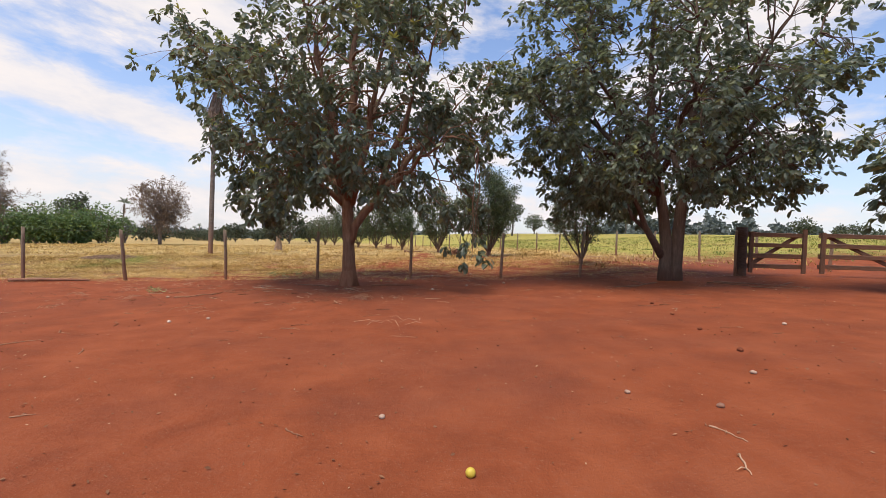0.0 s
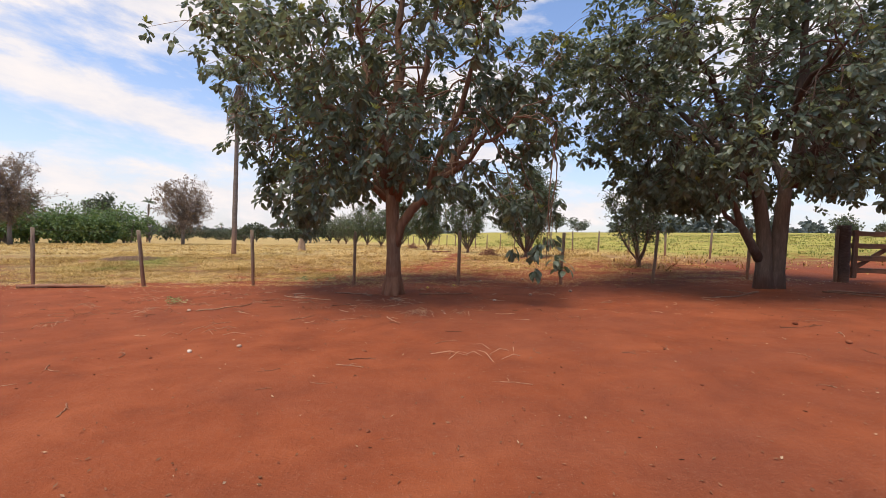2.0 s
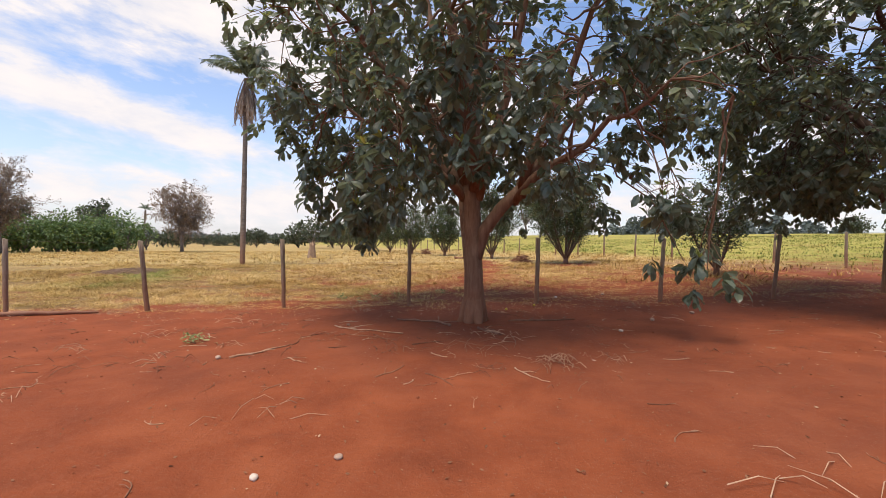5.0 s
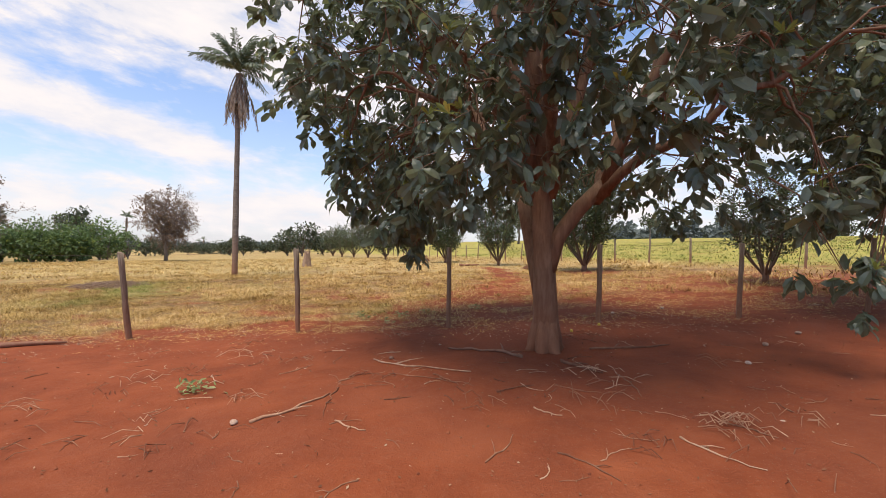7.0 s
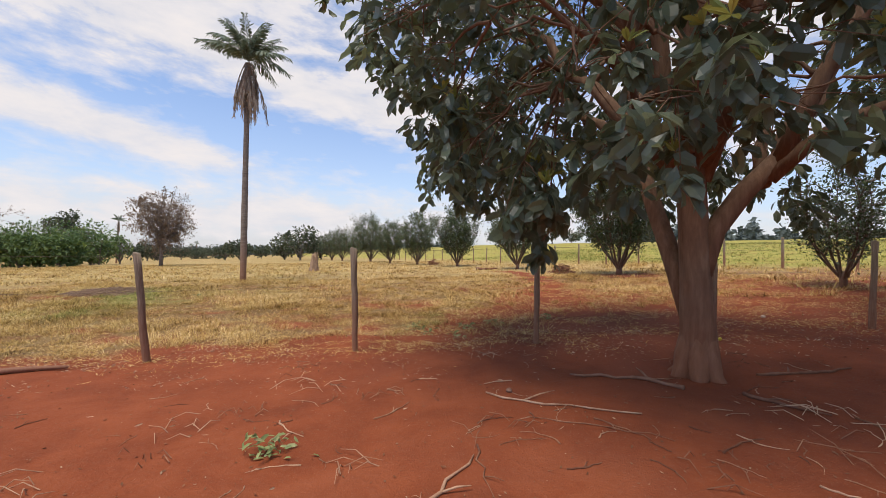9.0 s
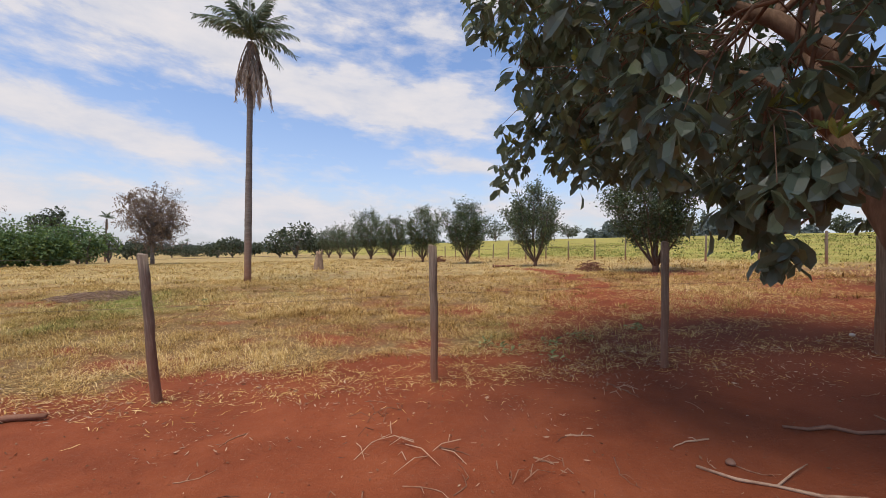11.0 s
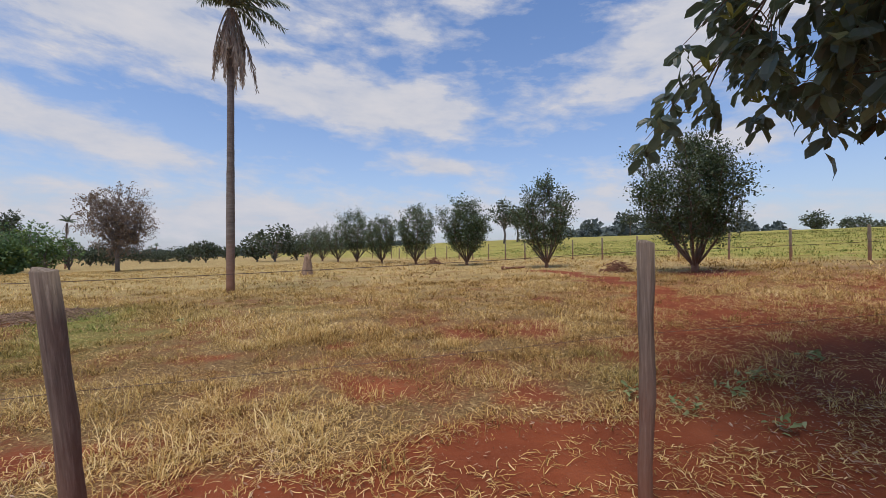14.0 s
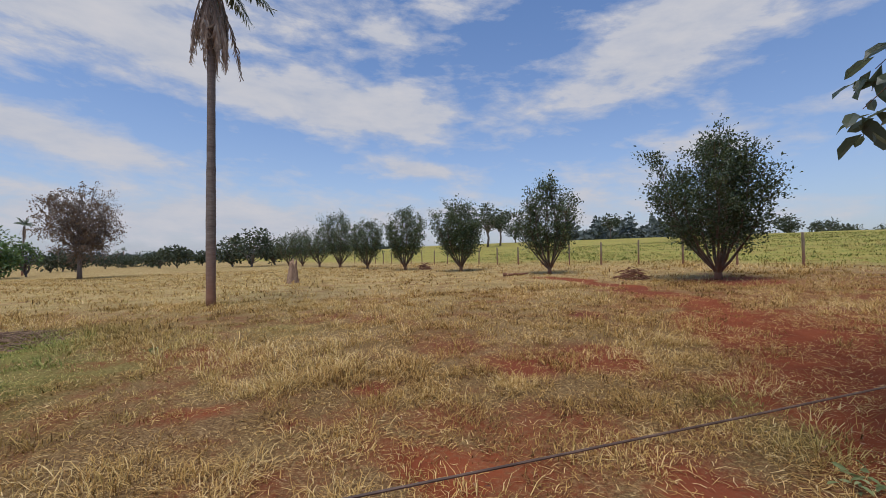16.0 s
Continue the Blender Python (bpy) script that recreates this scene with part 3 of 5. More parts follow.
broad_tree(*A, 5, stems_a, limbs_a, ((-0.1, 0.1, 4.6), (3.7, 3.5, 4.0), 2.35), 2150, "spreading tree with forked brown trunk and dense dark leaves", loose=150, leaf=0.185, base=0.2, inner=0.5, taper=0.2,
           hanging=((2.85, -1.38, 0.85, 3), (2.6, -1.3, 1.1, 2), (2.9, -1.3, 1.25, 4), (2.8, -1.0, 1.75, 8), (2.2, -1.5, 2.0, 8), (-1.7, -0.2, 1.7, 7), (2.4, 1.6, 1.9, 10), (3.2, 0.6, 2.0, 10), (0.5, 3.2, 2.2, 10),
                    (-1.6, -0.5, 1.4, 6), (-1.9, -0.5, 1.75, 9), (-2.4, -0.4, 2.0, 10), (-2.5, -0.4, 2.45, 9), (-1.2, -1.0, 1.9, 7), (-0.4, -0.8, 2.35, 9), (0.2, -0.7, 2.45, 8), (-0.7, -0.3, 2.15, 7), (-2.2, 1.6, 2.6, 11), (-1.6, 2.4, 2.5, 11), (-2.7, 1.0, 3.2, 11), (-1.0, 2.8, 2.8, 11), (-0.2, 3.3, 2.9, 11),
                    (-2.6, 2.2, 2.6, 8), (-2.7, 1.9, 3.2, 9), (-2.3, 2.5, 3.3, 9), (-2.9, 1.5, 3.7, 9), (-2.2, 2.7, 3.9, 9), (-2.7, 2.2, 4.2, 9), (-1.8, 2.9, 2.9, 9), (-2.5, 2.7, 2.25, 6)))

B = (5.86, 10.92)
stems_b = [([(-0.10, 0, -0.1), (-0.10, 0, 0.4), (-0.12, 0.02, 1.0), (-0.20, 0.05, 1.7), (-0.36, 0.05, 2.5)], [0.21, 0.17, 0.145, 0.125, 0.11]),
           ([(0.11, -0.03, -0.1), (0.12, -0.03, 0.4), (0.15, -0.03, 1.0), (0.19, -0.05, 1.8), (0.24, -0.05, 2.6)], [0.21, 0.17, 0.15, 0.13, 0.11]),
           ([(-0.22, 0, 0.62), (-0.46, -0.1, 0.92), (-0.78, -0.2, 1.35), (-0.95, -0.25, 1.75), (-1.35, -0.3, 2.4)], [0.10, 0.09, 0.075, 0.06, 0.04]),
           ([(-0.72, -0.18, 1.26), (-1.05, -0.1, 1.55), (-1.25, 0.0, 2.1)], [0.05, 0.045, 0.03])]
limbs_b = [((-0.45, 0.05, 2.3), (-2.7, -1.3, 4.7), 0.12, 0.25), ((-0.45, 0.05, 2.3), (-1.2, -0.8, 7.2), 0.13, 0.0), ((-0.45, 0.05, 2.3), (-2.6, 1.9, 5.2), 0.11, 0.2),
           ((0.36, -0.05, 2.3), (0.4, -0.4, 7.8), 0.14, 0.0), ((0.36, -0.05, 2.3), (2.9, -1.0, 5.0), 0.12, 0.25), ((0.36, -0.05, 2.3), (2.4, 1.9, 5.2), 0.11, 0.2),
           ((0.3, -0.1, 2.2), (0.4, -2.6, 4.7), 0.11, 0.3), ((-0.4, 0.0, 2.2), (-1.0, -3.0, 4.2), 0.09, 0.3), ((0.36, 0.0, 2.3), (2.7, -0.3, 3.6), 0.09, 0.3),
           ((-0.45, 0.0, 2.2), (-3.1, 0.2, 3.6), 0.09, 0.3), ((0.3, 0.1, 2.3), (1.2, 3.0, 5.0), 0.10, 0.2), ((0.36, 0, 2.3), (1.7, -1.7, 6.6), 0.10, 0.0)]
broad_tree(*B, 8, stems_b, limbs_b, ((-0.5, 0.1, 4.5), (4.1, 3.9, 4.4), 2.3), 3500, "broad shade tree with twin dark trunks beside the gate", loose=120, leaf=0.175, base=0.18, inner=0.3, taper=0.12, bark=M_DARK_BARK)

# a third crown whose edge shows beside the gate
C = (11.3, 7.7)
stems_c = [([(0, 0, -0.1), (0, 0, 0.5), (-0.05, 0, 1.3), (-0.1, 0, 2.0)], [0.24, 0.19, 0.16, 0.13])]
limbs_c = [((-0.1, 0, 1.8), (-1.6, -0.5, 3.6), 0.09, 0.2), ((-0.1, 0, 1.8), (0.2, -0.2, 5.0), 0.1, 0.0), ((-0.1, 0, 1.8), (1.6, 0.6, 3.8), 0.09, 0.2), ((-0.1, 0, 1.7), (-0.5, 1.8, 3.7), 0.08, 0.2), ((-0.1, 0, 1.7), (0.4, -1.7, 3.7), 0.08, 0.2)]
broad_tree(*C, 12, stems_c, limbs_c, ((0, 0, 2.6), (2.75, 2.6, 2.9), 1.7), 1000, "green mango-like tree with long hanging leaves", leaf=0.22, base=0.2)

# ---------------------------------------------------------------- citrus row


def vase_tree(x, y, seed, tall, wide, leaves, name="citrus_tree", label="", group="row of citrus trees", mat=None, leaf=0.085, bark=None, stems=8, dense=0.5, trunk=0.3):
    rng, r = np.random.RandomState(seed), random.Random(seed)
    tree = empty(name, x, y, label, "tree", group)
    mat, bark = mat or M_CITRUS, bark or M_CITRUS_BARK
    foot = [tube([(0, 0, -0.08), (0.01, 0, trunk * 0.5), (0, 0.01, trunk + 0.1)], [0.11 * wide / 3, 0.08 * wide / 3, 0.08 * wide / 3], 9, 0.08, seed)]
    paths, tips = [], []
    for k in range(stems):
        a = 2 * math.pi * (k + r.uniform(-0.35, 0.35)) / stems
        spread = (r.uniform(0.02, 0.22) if k % 3 == 0 else r.uniform(0.40, 0.86)) * wide / 2
        end = Vector((math.cos(a) * spread, math.sin(a) * spread, tall * (r.uniform(0.86, 0.98) if k % 3 == 0 else r.uniform(0.66, 0.98)) * (1.0 - 0.26 * (2 * spread / wide) ** 2.5)))
        start = Vector((math.cos(a) * 0.05, math.sin(a) * 0.05, trunk * 0.8))
        path = []
        for i in range(9):
            s = i / 8
            p = start.lerp(end, s)
            bow = math.sin(s * math.pi) * 0.09 * wide
            p += Vector((math.cos(a) * bow, math.sin(a) * bow, 0)) + Vector((r.uniform(-1, 1), r.uniform(-1, 1), 0)) * 0.04
            path.append(p)
        paths.append(tube(path, [0.036 * wide / 3 * (1 - 0.85 * i / 8) for i in range(9)], 6, 0.05, seed + k, False))
        for i in range(2, 9):
            for _ in range(3):
                d = Vector((r.uniform(-1, 1), r.uniform(-1, 1), r.uniform(0.1, 1.2))).normalized()
                d = (d + Vector((path[i].x, path[i].y, 0)).normalized() * 0.4).normalized()
                l = r.uniform(0.25, 0.62) * wide / 3
                q = path[i] + d * l
                paths.append(tube([path[i], path[i].lerp(q, 0.5) + Vector((0, 0, -0.02)), q], [0.014, 0.010, 0.005], 4, 0, 0, False))
                tips.append((path[i], q))
    part_of("trunk", mesh_from("trunk", *join(foot), bark, True), tree)
    part_of("branch_mass", mesh_from("branch_mass", *join(paths), bark, True), tree, kind="stuff")
    ta = np.array([tuple(a) for a, b in tips])
    tb = np.array([tuple(b) for a, b in tips])
    keep = rng.uniform(size=len(tips)) < 0.93
    w = np.clip((tb[:, 2] / tall - 0.12) * 3, 0.05, 1) * keep
    pick = rng.choice(len(tips), leaves, True, w / w.sum())
    s = rng.uniform(0.15, 1.15, leaves)[:, None]
    p = ta[pick] * (1 - s) + tb[pick] * s + rng.normal(0, 0.10 * wide / 3, (leaves, 3))
    d = rng.normal(0, 1, (leaves, 3)) + (tb[pick] - ta[pick]) * 1.5 + np.array((0, 0, 0.2))
    part_of("crown", leaves_mesh("crown", p, d, leaf * rng.uniform(0.6, 1.25, leaves), mat, rng, 0.5, 0.2, 1, 0.9), tree, kind="stuff")
    return tree


CITRUS = [(5.41, 16.6, 3.3, 2.9, 5200), (2.49, 23.1, 4.5, 4.1, 24000), (-0.35, 30.06, 4.4, 3.5, 11000), (-3.5, 36.3, 4.1, 3.7, 13000), (-6.65, 42.0, 4.3, 3.9, 9500),
          (-9.66, 48.2, 3.9, 3.7, 7500), (-12.7, 55.0, 5.0, 4.8, 9000), (-15.7, 61.2, 4.2, 4.4, 4500), (-18.8, 67.5, 4.4, 4.6, 4500), (-21.9, 74.0, 4.4, 5.0, 4000)]
for k, (cx, cy, tall, wide, count) in enumerate(CITRUS):
    words = ("small open citrus tree with many bare stems" if k == 0 else "dense dark citrus tree standing alone on red soil" if k == 1 else "upright citrus tree with several stems in dry grass")
    vase_tree(cx, cy, 40 + k, tall, wide, count, label=words, leaf=0.10 + 0.009 * k, stems=13 if k else 10, trunk=0.32)


# ---------------------------------------------------------------- far trees


def round_tree(x, y, seed, tall, wide, clear, leaves, name, label, group, mat, leaf=0.3, bark=None, flat=1.0):
    """A far tree: trunk, forking limbs and a lumpy crown of leaf tufts."""
    rng, r = np.random.RandomState(seed), random.Random(seed)
    tree = empty(name, x, y, label, "tree", group)
    bark = bark or M_FAR_BARK
    mid = clear + (tall - clear) * 0.48
    rad = 0.028 * tall
    part_of("trunk", mesh_from("trunk", *tube([(0, 0, -0.2), (0.03 * wide, 0, clear * 0.6), (0, 0.02 * wide, clear + 0.3), (0.02 * wide, 0, mid)], [rad, rad * 0.8, rad * 0.65, rad * 0.3], 9, 0.06, seed), bark, True), tree)
    lumps, limbs = [], []
    for k in range(22):
        d = rng.normal(0, 1, 3)
        d /= np.linalg.norm(d)
        reach = rng.uniform(0.26, 0.38)
        c = np.array((0, 0, mid)) + d * np.array((wide * reach, wide * reach, (tall - clear) * reach * flat))
        lumps.append((c, rng.uniform(0.12, 0.24) * wide))
        s = Vector((0, 0, clear * r.uniform(0.75, 1.1)))
        limbs.append(tube(bent(s, Vector(c), 0.1 * tall * r.uniform(-0.3, 0.6), 5, r, 0.03 * wide), [rad * 0.42 * (1 - 0.16 * i) for i in range(6)], 5, 0, 0, False))
        for _ in range(2):
            q = Vector(c) + Vector(rng.normal(0, 0.075 * wide, 3))
            limbs.append(tube([Vector(c), (Vector(c) + q) / 2 + Vector((0, 0, 0.05)), q], [rad * 0.12, rad * 0.09, rad * 0.04], 4, 0, 0, False))
    part_of("branch_mass", mesh_from("branch_mass", *join(limbs), bark, True), tree, kind="stuff")
    which = rng.randint(0, len(lumps), leaves)
    d = rng.normal(0, 1, (leaves, 3))
    d /= np.linalg.norm(d, axis=1)[:, None]
    s = rng.uniform(0.25, 1.08, leaves)[:, None] ** 0.5
    c = np.array([lumps[i][0] for i in which])
    rr = np.array([lumps[i][1] for i in which])[:, None]
    p = c + d * s * rr * np.array((1, 1, 0.8))
    p[:, 2] = np.maximum(p[:, 2], clear * 0.7)
    part_of("crown", leaves_mesh("crown", p, d + rng.normal(0, 0.6, d.shape), leaf * rng.uniform(0.6, 1.3, leaves), mat, rng, 0.6, 0.25, 1, 0.8), tree, kind="stuff")
    return tree


def bare_tree(x, y, seed, tall, wide, clear, leaves, label):
    """A thinly leaved tree: a trunk up into a dome of limbs, branches and fine twigs."""
    rng, r = np.random.RandomState(seed), random.Random(seed)
    tree = empty("bare_tree", x, y, label, "tree")
    rad = 0.024 * tall
    spine = [Vector((0.02 * wide * math.sin(i), 0.02 * wide * math.cos(2 * i), tall * 0.72 * i / 6 - (0.2 if i == 0 else 0))) for i in range(7)]
    part_of("trunk", mesh_from("trunk", *tube(spine, [rad * (1 - 0.13 * i) for i in range(7)], 9, 0.06, seed), M_FAR_BARK, True), tree)
    mid, half = (tall + clear) / 2, (tall - clear) / 2
    limbs, ends = [], []
    for k in range(46):
        d = Vector(rng.normal(0, 1, 3)).normalized()
        tip = Vector((d.x * wide / 2, d.y * wide / 2, mid + d.z * half)) * 1.0
        tip = Vector((0, 0, mid)).lerp(tip, r.uniform(0.72, 0.98))
        low = clear + 0.6 * (tip.z - clear) * r.uniform(0.1, 1.0)
        foot = Vector((0, 0, max(clear * 0.85, min(low, tall * 0.6))))
        way = bent(foot, tip, 0.07 * wide, 6, r, 0.025 * wide)
        limbs.append(tube(way, [rad * 0.36 * (1 - 0.14 * i) for i in range(7)], 5, 0, 0, False))
        for i in range(2, 7):
            for _ in range(3):
                q = way[i] + Vector(rng.normal(0, 0.075 * wide, 3)) + (way[i] - Vector((0, 0, mid))) * 0.10
                limbs.append(tube([way[i], (way[i] + q) / 2 + Vector((0, 0, 0.06)), q], [rad * 0.11, rad * 0.08, rad * 0.05], 4, 0, 0, False))
                for _ in range(4):
                    e = q + Vector(rng.normal(0, 0.035 * wide, 3)) + (q - way[i]) * 0.3
                    limbs.append(tube([q, (q + e) / 2, e], [rad * 0.055, rad * 0.045, rad * 0.03], 3, 0, 0, False))
                    ends.append(tuple(e))
    part_of("branch_mass", mesh_from("branch_mass", *join(limbs), M_FAR_BARK, True), tree, kind="stuff")
    ends = np.array(ends)
    # leaves are left mostly on one upper side
    w = np.clip(0.4 + 0.6 * smooth(0.15 * wide, -0.3 * wide, ends[:, 0]) * smooth(mid - half * 0.4, mid + half * 0.5, ends[:, 2]), 0.05, 1)
    pick = rng.choice(len(ends), leaves, True, w / w.sum())
    p = ends[pick] + rng.normal(0, 0.016 * wide, (leaves, 3))
    part_of("crown", leaves_mesh("crown", p, rng.normal(0, 1, (leaves, 3)) + np.array((0, 0, -0.5)), 0.17 * rng.uniform(0.6, 1.3, leaves), M_BROWN_LEAF, rng, 0.55, 0.25, 1, 0.9), tree, kind="stuff")
    return tree


bare_tree(-34.4, 51.3, 70, 8.4, 5.2, 1.7, 10000, "half bare tree with sparse rusty brown leaves")
bare_tree(-52.4, 47.8, 71, 10.2, 6.4, 2.4, 13000, "tall tree with thin reddish brown foliage")

# the mango grove beyond the pasture
r_g = random.Random(31)
for row in range(3):
    for k in range(15 - 2 * row):
        gx, gy = -47.5 - k * 3.0 - row * 3.5 + r_g.uniform(-1.2, 1.2), 58.5 + row * 6.5 - k * 0.35 + r_g.uniform(-1.6, 1.6)
        grow = (0.72, 1.0, 1.08)[min(k, 2)] * r_g.uniform(0.84, 1.2)
        round_tree(gx, gy, 100 + row * 20 + k, 4.7 * grow + row * 0.9, 5.4 * grow, 0.25, (2400, 1000, 700)[row], "mango_tree", "dense green mango tree in a grove", "mango grove", M_GROVE, 0.38)
for k, (gx, gy, tall, wide) in enumerate([(-72.0, 84.0, 10.4, 5.0), (-75.5, 85.0, 9.4, 4.6), (-87.0, 82.0, 10.5, 5.0), (-101.0, 84.0, 11.0, 6.0)]):
    round_tree(gx, gy, 170 + k, tall, wide, 4.0, 1300, "eucalyptus_tree", "tall grey-green tree rising behind the grove", "trees behind the grove", M_FAR_LEAF, 0.45)


def along(px, depth):
    """Place at a sideways slope px and a depth ahead of the walk's end."""
    a = radians(7.5)
    u, v = px * depth, depth
    return -7.9 + u * math.cos(a) + v * math.sin(a), 10.9 - u * math.sin(a) + v * math.cos(a)


# slope sideways, depth, height, width, clear trunk
FAR = [(-0.455, 62, 6.6, 6.8, 0.4), (-0.50, 66, 5.2, 6.0, 0.3), (-0.40, 70, 5.4, 6.0, 0.3), (-0.63, 75, 4.4, 5.0, 0.3), (-0.67, 78, 3.9, 5.0, 0.3), (-0.57, 95, 3.6, 4.5, 0.4),
       (-0.70, 110, 4.2, 7, 0.4), (-0.80, 105, 4.2, 6, 0.6), (-0.735, 125, 3.8, 8, 0.3), (-0.76, 120, 3.2, 8, 0.2), (-0.87, 85, 4.8, 6, 0.3), (-0.90, 90, 5.6, 5, 0.6), (-0.93, 84, 4.6, 7, 0.3),
       (0.105, 82, 9.0, 8.0, 3.0), (0.135, 90, 8.0, 5.5, 3.0), (0.04, 120, 6.5, 9, 0.8), (0.17, 110, 6.0, 6, 0.8), (0.395, 105, 6.4, 5.5, 3.0), (0.21, 125, 5.0, 7, 0.6),
       (0.82, 92, 6.2, 6.4, 1.2), (0.90, 96, 5.6, 6.0, 1.0), (0.96, 100, 4.6, 6.0, 1.0), (1.05, 104, 4.8, 7.0, 1.0), (1.16, 96, 6.4, 8.0, 1.2), (1.3, 92, 6.0, 7.0, 1.2), (1.5, 90, 6.0, 8.0, 1.0)]
for k, (u, depth, tall, wide, clear) in enumerate(FAR):
    fx, fy = along(u, depth)
    round_tree(fx, fy, 200 + k, tall, wide, clear, 950, "distant_tree", "dark rounded tree at the far edge of pasture", "distant trees", M_FAR_LEAF, 0.5, flat=0.8)


def far_wood(u0, u1, depth, count, tall, seed):
    """A distant belt of forest, one mass of tufts over trunks."""
    rng = np.random.RandomState(seed)
    u = rng.uniform(u0, u1, count)
    dd = depth * rng.uniform(0.9, 1.15, count)
    xy = np.array([along(a, b) for a, b in zip(u, dd)])
    z = height(xy[:, 0], xy[:, 1])
    top = tall * (0.62 + 0.3 * np.sin((u - u0) / (u1 - u0) * np.pi)) * (1 + 0.22 * np.sin(u * 90) + 0.12 * np.sin(u * 230))
    h = top * rng.uniform(0, 1, count) ** 0.6
    p = np.stack([xy[:, 0], xy[:, 1], z + h], 1)
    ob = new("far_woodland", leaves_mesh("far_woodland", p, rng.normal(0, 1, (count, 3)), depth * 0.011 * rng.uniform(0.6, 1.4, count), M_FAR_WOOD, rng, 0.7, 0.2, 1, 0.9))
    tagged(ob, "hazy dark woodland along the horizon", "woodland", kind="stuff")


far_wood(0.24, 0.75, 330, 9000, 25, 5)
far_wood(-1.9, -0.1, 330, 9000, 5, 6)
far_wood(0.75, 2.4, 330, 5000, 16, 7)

# ---------------------------------------------------------------- palms


def frond(length, droop, rise, rng, leaflets=46, lw=0.44, hang=0.5):
    """A rachis and its leaflets; the frond points along +x."""
    path = []
    for i in range(9):
        s = i / 8
        path.append(Vector((length * (s * (1 - 0.22 * droop * s)), 0, rise * length * s - droop * length * s * s)))
    stem = tube(path, [0.022 * (1 - 0.8 * i / 8) + 0.003 for i in range(9)], 5, 0, 0, False)
    places, dirs, sizes = [], [], []
    for k in range(leaflets):
        s = 0.16 + 0.84 * k / (leaflets - 1)
        i = min(int(s * 8), 7)
        p = path[i].lerp(path[i + 1], s * 8 - i)
        t = (path[i + 1] - path[i]).normalized()
        for side in (-1, 1):
            places.append(tuple(p))
            dirs.append((t.x * 0.75 + rng.normal(0, 0.1), side * 1.0, t.z * 0.75 - hang + rng.normal(0, 0.18)))
            sizes.append(lw * length / 1.9 * (math.sin(min(s * 1.15, 1) * math.pi * 0.85) * 0.75 + 0.3))
    return stem, np.array(places), np.array(dirs), np.array(sizes)


def palm_tree(x, y, seed, tall, lean, radius, length, label, live=17, dead=20, name="palm_tree"):
    rng, r = np.random.RandomState(seed), random.Random(seed)
    palm = empty(name, x, y, label, "palm tree")
    n = 26
    path = [Vector((lean * (i / n) ** 1.4, 0.0, -0.1 + (tall + 0.1) * i / n)) for i in range(n + 1)]
    radii = [radius * (1.0 + 0.12 * max(0, 1 - i / 1.5) + 0.1 * math.sin(i * 0.28)) * (1 + 0.035 * (i % 2)) for i in range(n + 1)]
    part_of("trunk", mesh_from("trunk", *tube(path, radii, 14, 0.02, seed), M_PALM_BARK, True), palm, "ringed grey-brown trunk")
    top = path[-1]
    for k in range(live + dead):
        alive = k < live
        a = r.uniform(0, 360) if not alive else 360 * k / live * 2.4
        if alive:
            e = 84 - 72 * (k / live) + r.uniform(-8, 8)
            st, p, d, sz = frond(length * r.uniform(0.85, 1.1), 0.42 + 0.3 * (k / live), 0.25, rng)
            m = pose(top.x, top.y, top.z + 0.1, 0, -e, a)
            mat = M_PALM
        else:
            st, p, d, sz = frond(length * r.uniform(0.8, 1.3), 0.22, 0.0, rng, 22, 0.28, 0.0)
            d[:, 1] *= 0.35
            d[:, 0] += 0.8
            m = pose(top.x + r.uniform(-0.12, 0.12), top.y + r.uniform(-0.12, 0.12), top.z - r.uniform(0.0, 0.25), 0, r.uniform(54, 78), a)
            mat = M_PALM_DEAD
        blade = leaves_mesh("frond", p, d, sz, mat, rng, 0.10 if alive else 0.14, 0.5, 2, 0.35)
        sv, sf = st
        o = len(blade.vertices)
        verts = [tuple(v.co) for v in blade.vertices] + [tuple(v) for v in sv]
        faces = [tuple(q.vertices) for q in blade.polygons] + [tuple(i + o for i in q) for q in sf]
        me = mesh_from("frond", verts, faces, mat)
        ob = part_of("frond" if alive else "dead_frond", me, palm, "" if alive else "dry brown hanging frond")
        ob.matrix_local = m
    return palm


palm_tree(-12.7, 23.12, 3, 8.8, 0.05, 0.112, 1.8, "tall palm with ringed trunk and skirt of dead fronds", 24, 34)
palm_tree(-65.9, 86.9, 4, 7.9, 0.3, 0.14, 1.5, "distant palm beside the grove", 13, 8)
fx, fy = along(-0.757, 150)
palm_tree(fx, fy, 5, 5.6, 0.3, 0.16, 1.3, "distant palm rising over low trees", 11, 6)
fx, fy = along(-0.768, 158)
palm_tree(fx, fy, 6, 4.9, -0.3, 0.16, 1.3, "distant palm rising over low trees", 11, 6)

# ---------------------------------------------------------------- fences


def post_mesh(tall, radius, seed, sides=12):
    r = random.Random(seed)
    n = 8
    path = [Vector((r.uniform(-1, 1) * 0.006, r.uniform(-1, 1) * 0.006, -0.2 + (tall + 0.2) * i / n)) for i in range(n + 1)]
    radii = [radius * (1 + 0.10 * r.uniform(-1, 1)) for _ in range(n + 1)]
    path.append(path[-1] + Vector((0.002, 0.001, 0.006)))
    radii.append(radius * 0.88)
    return mesh_from("post", *tube(path, radii, sides, 0.05, seed), M_POST, True)


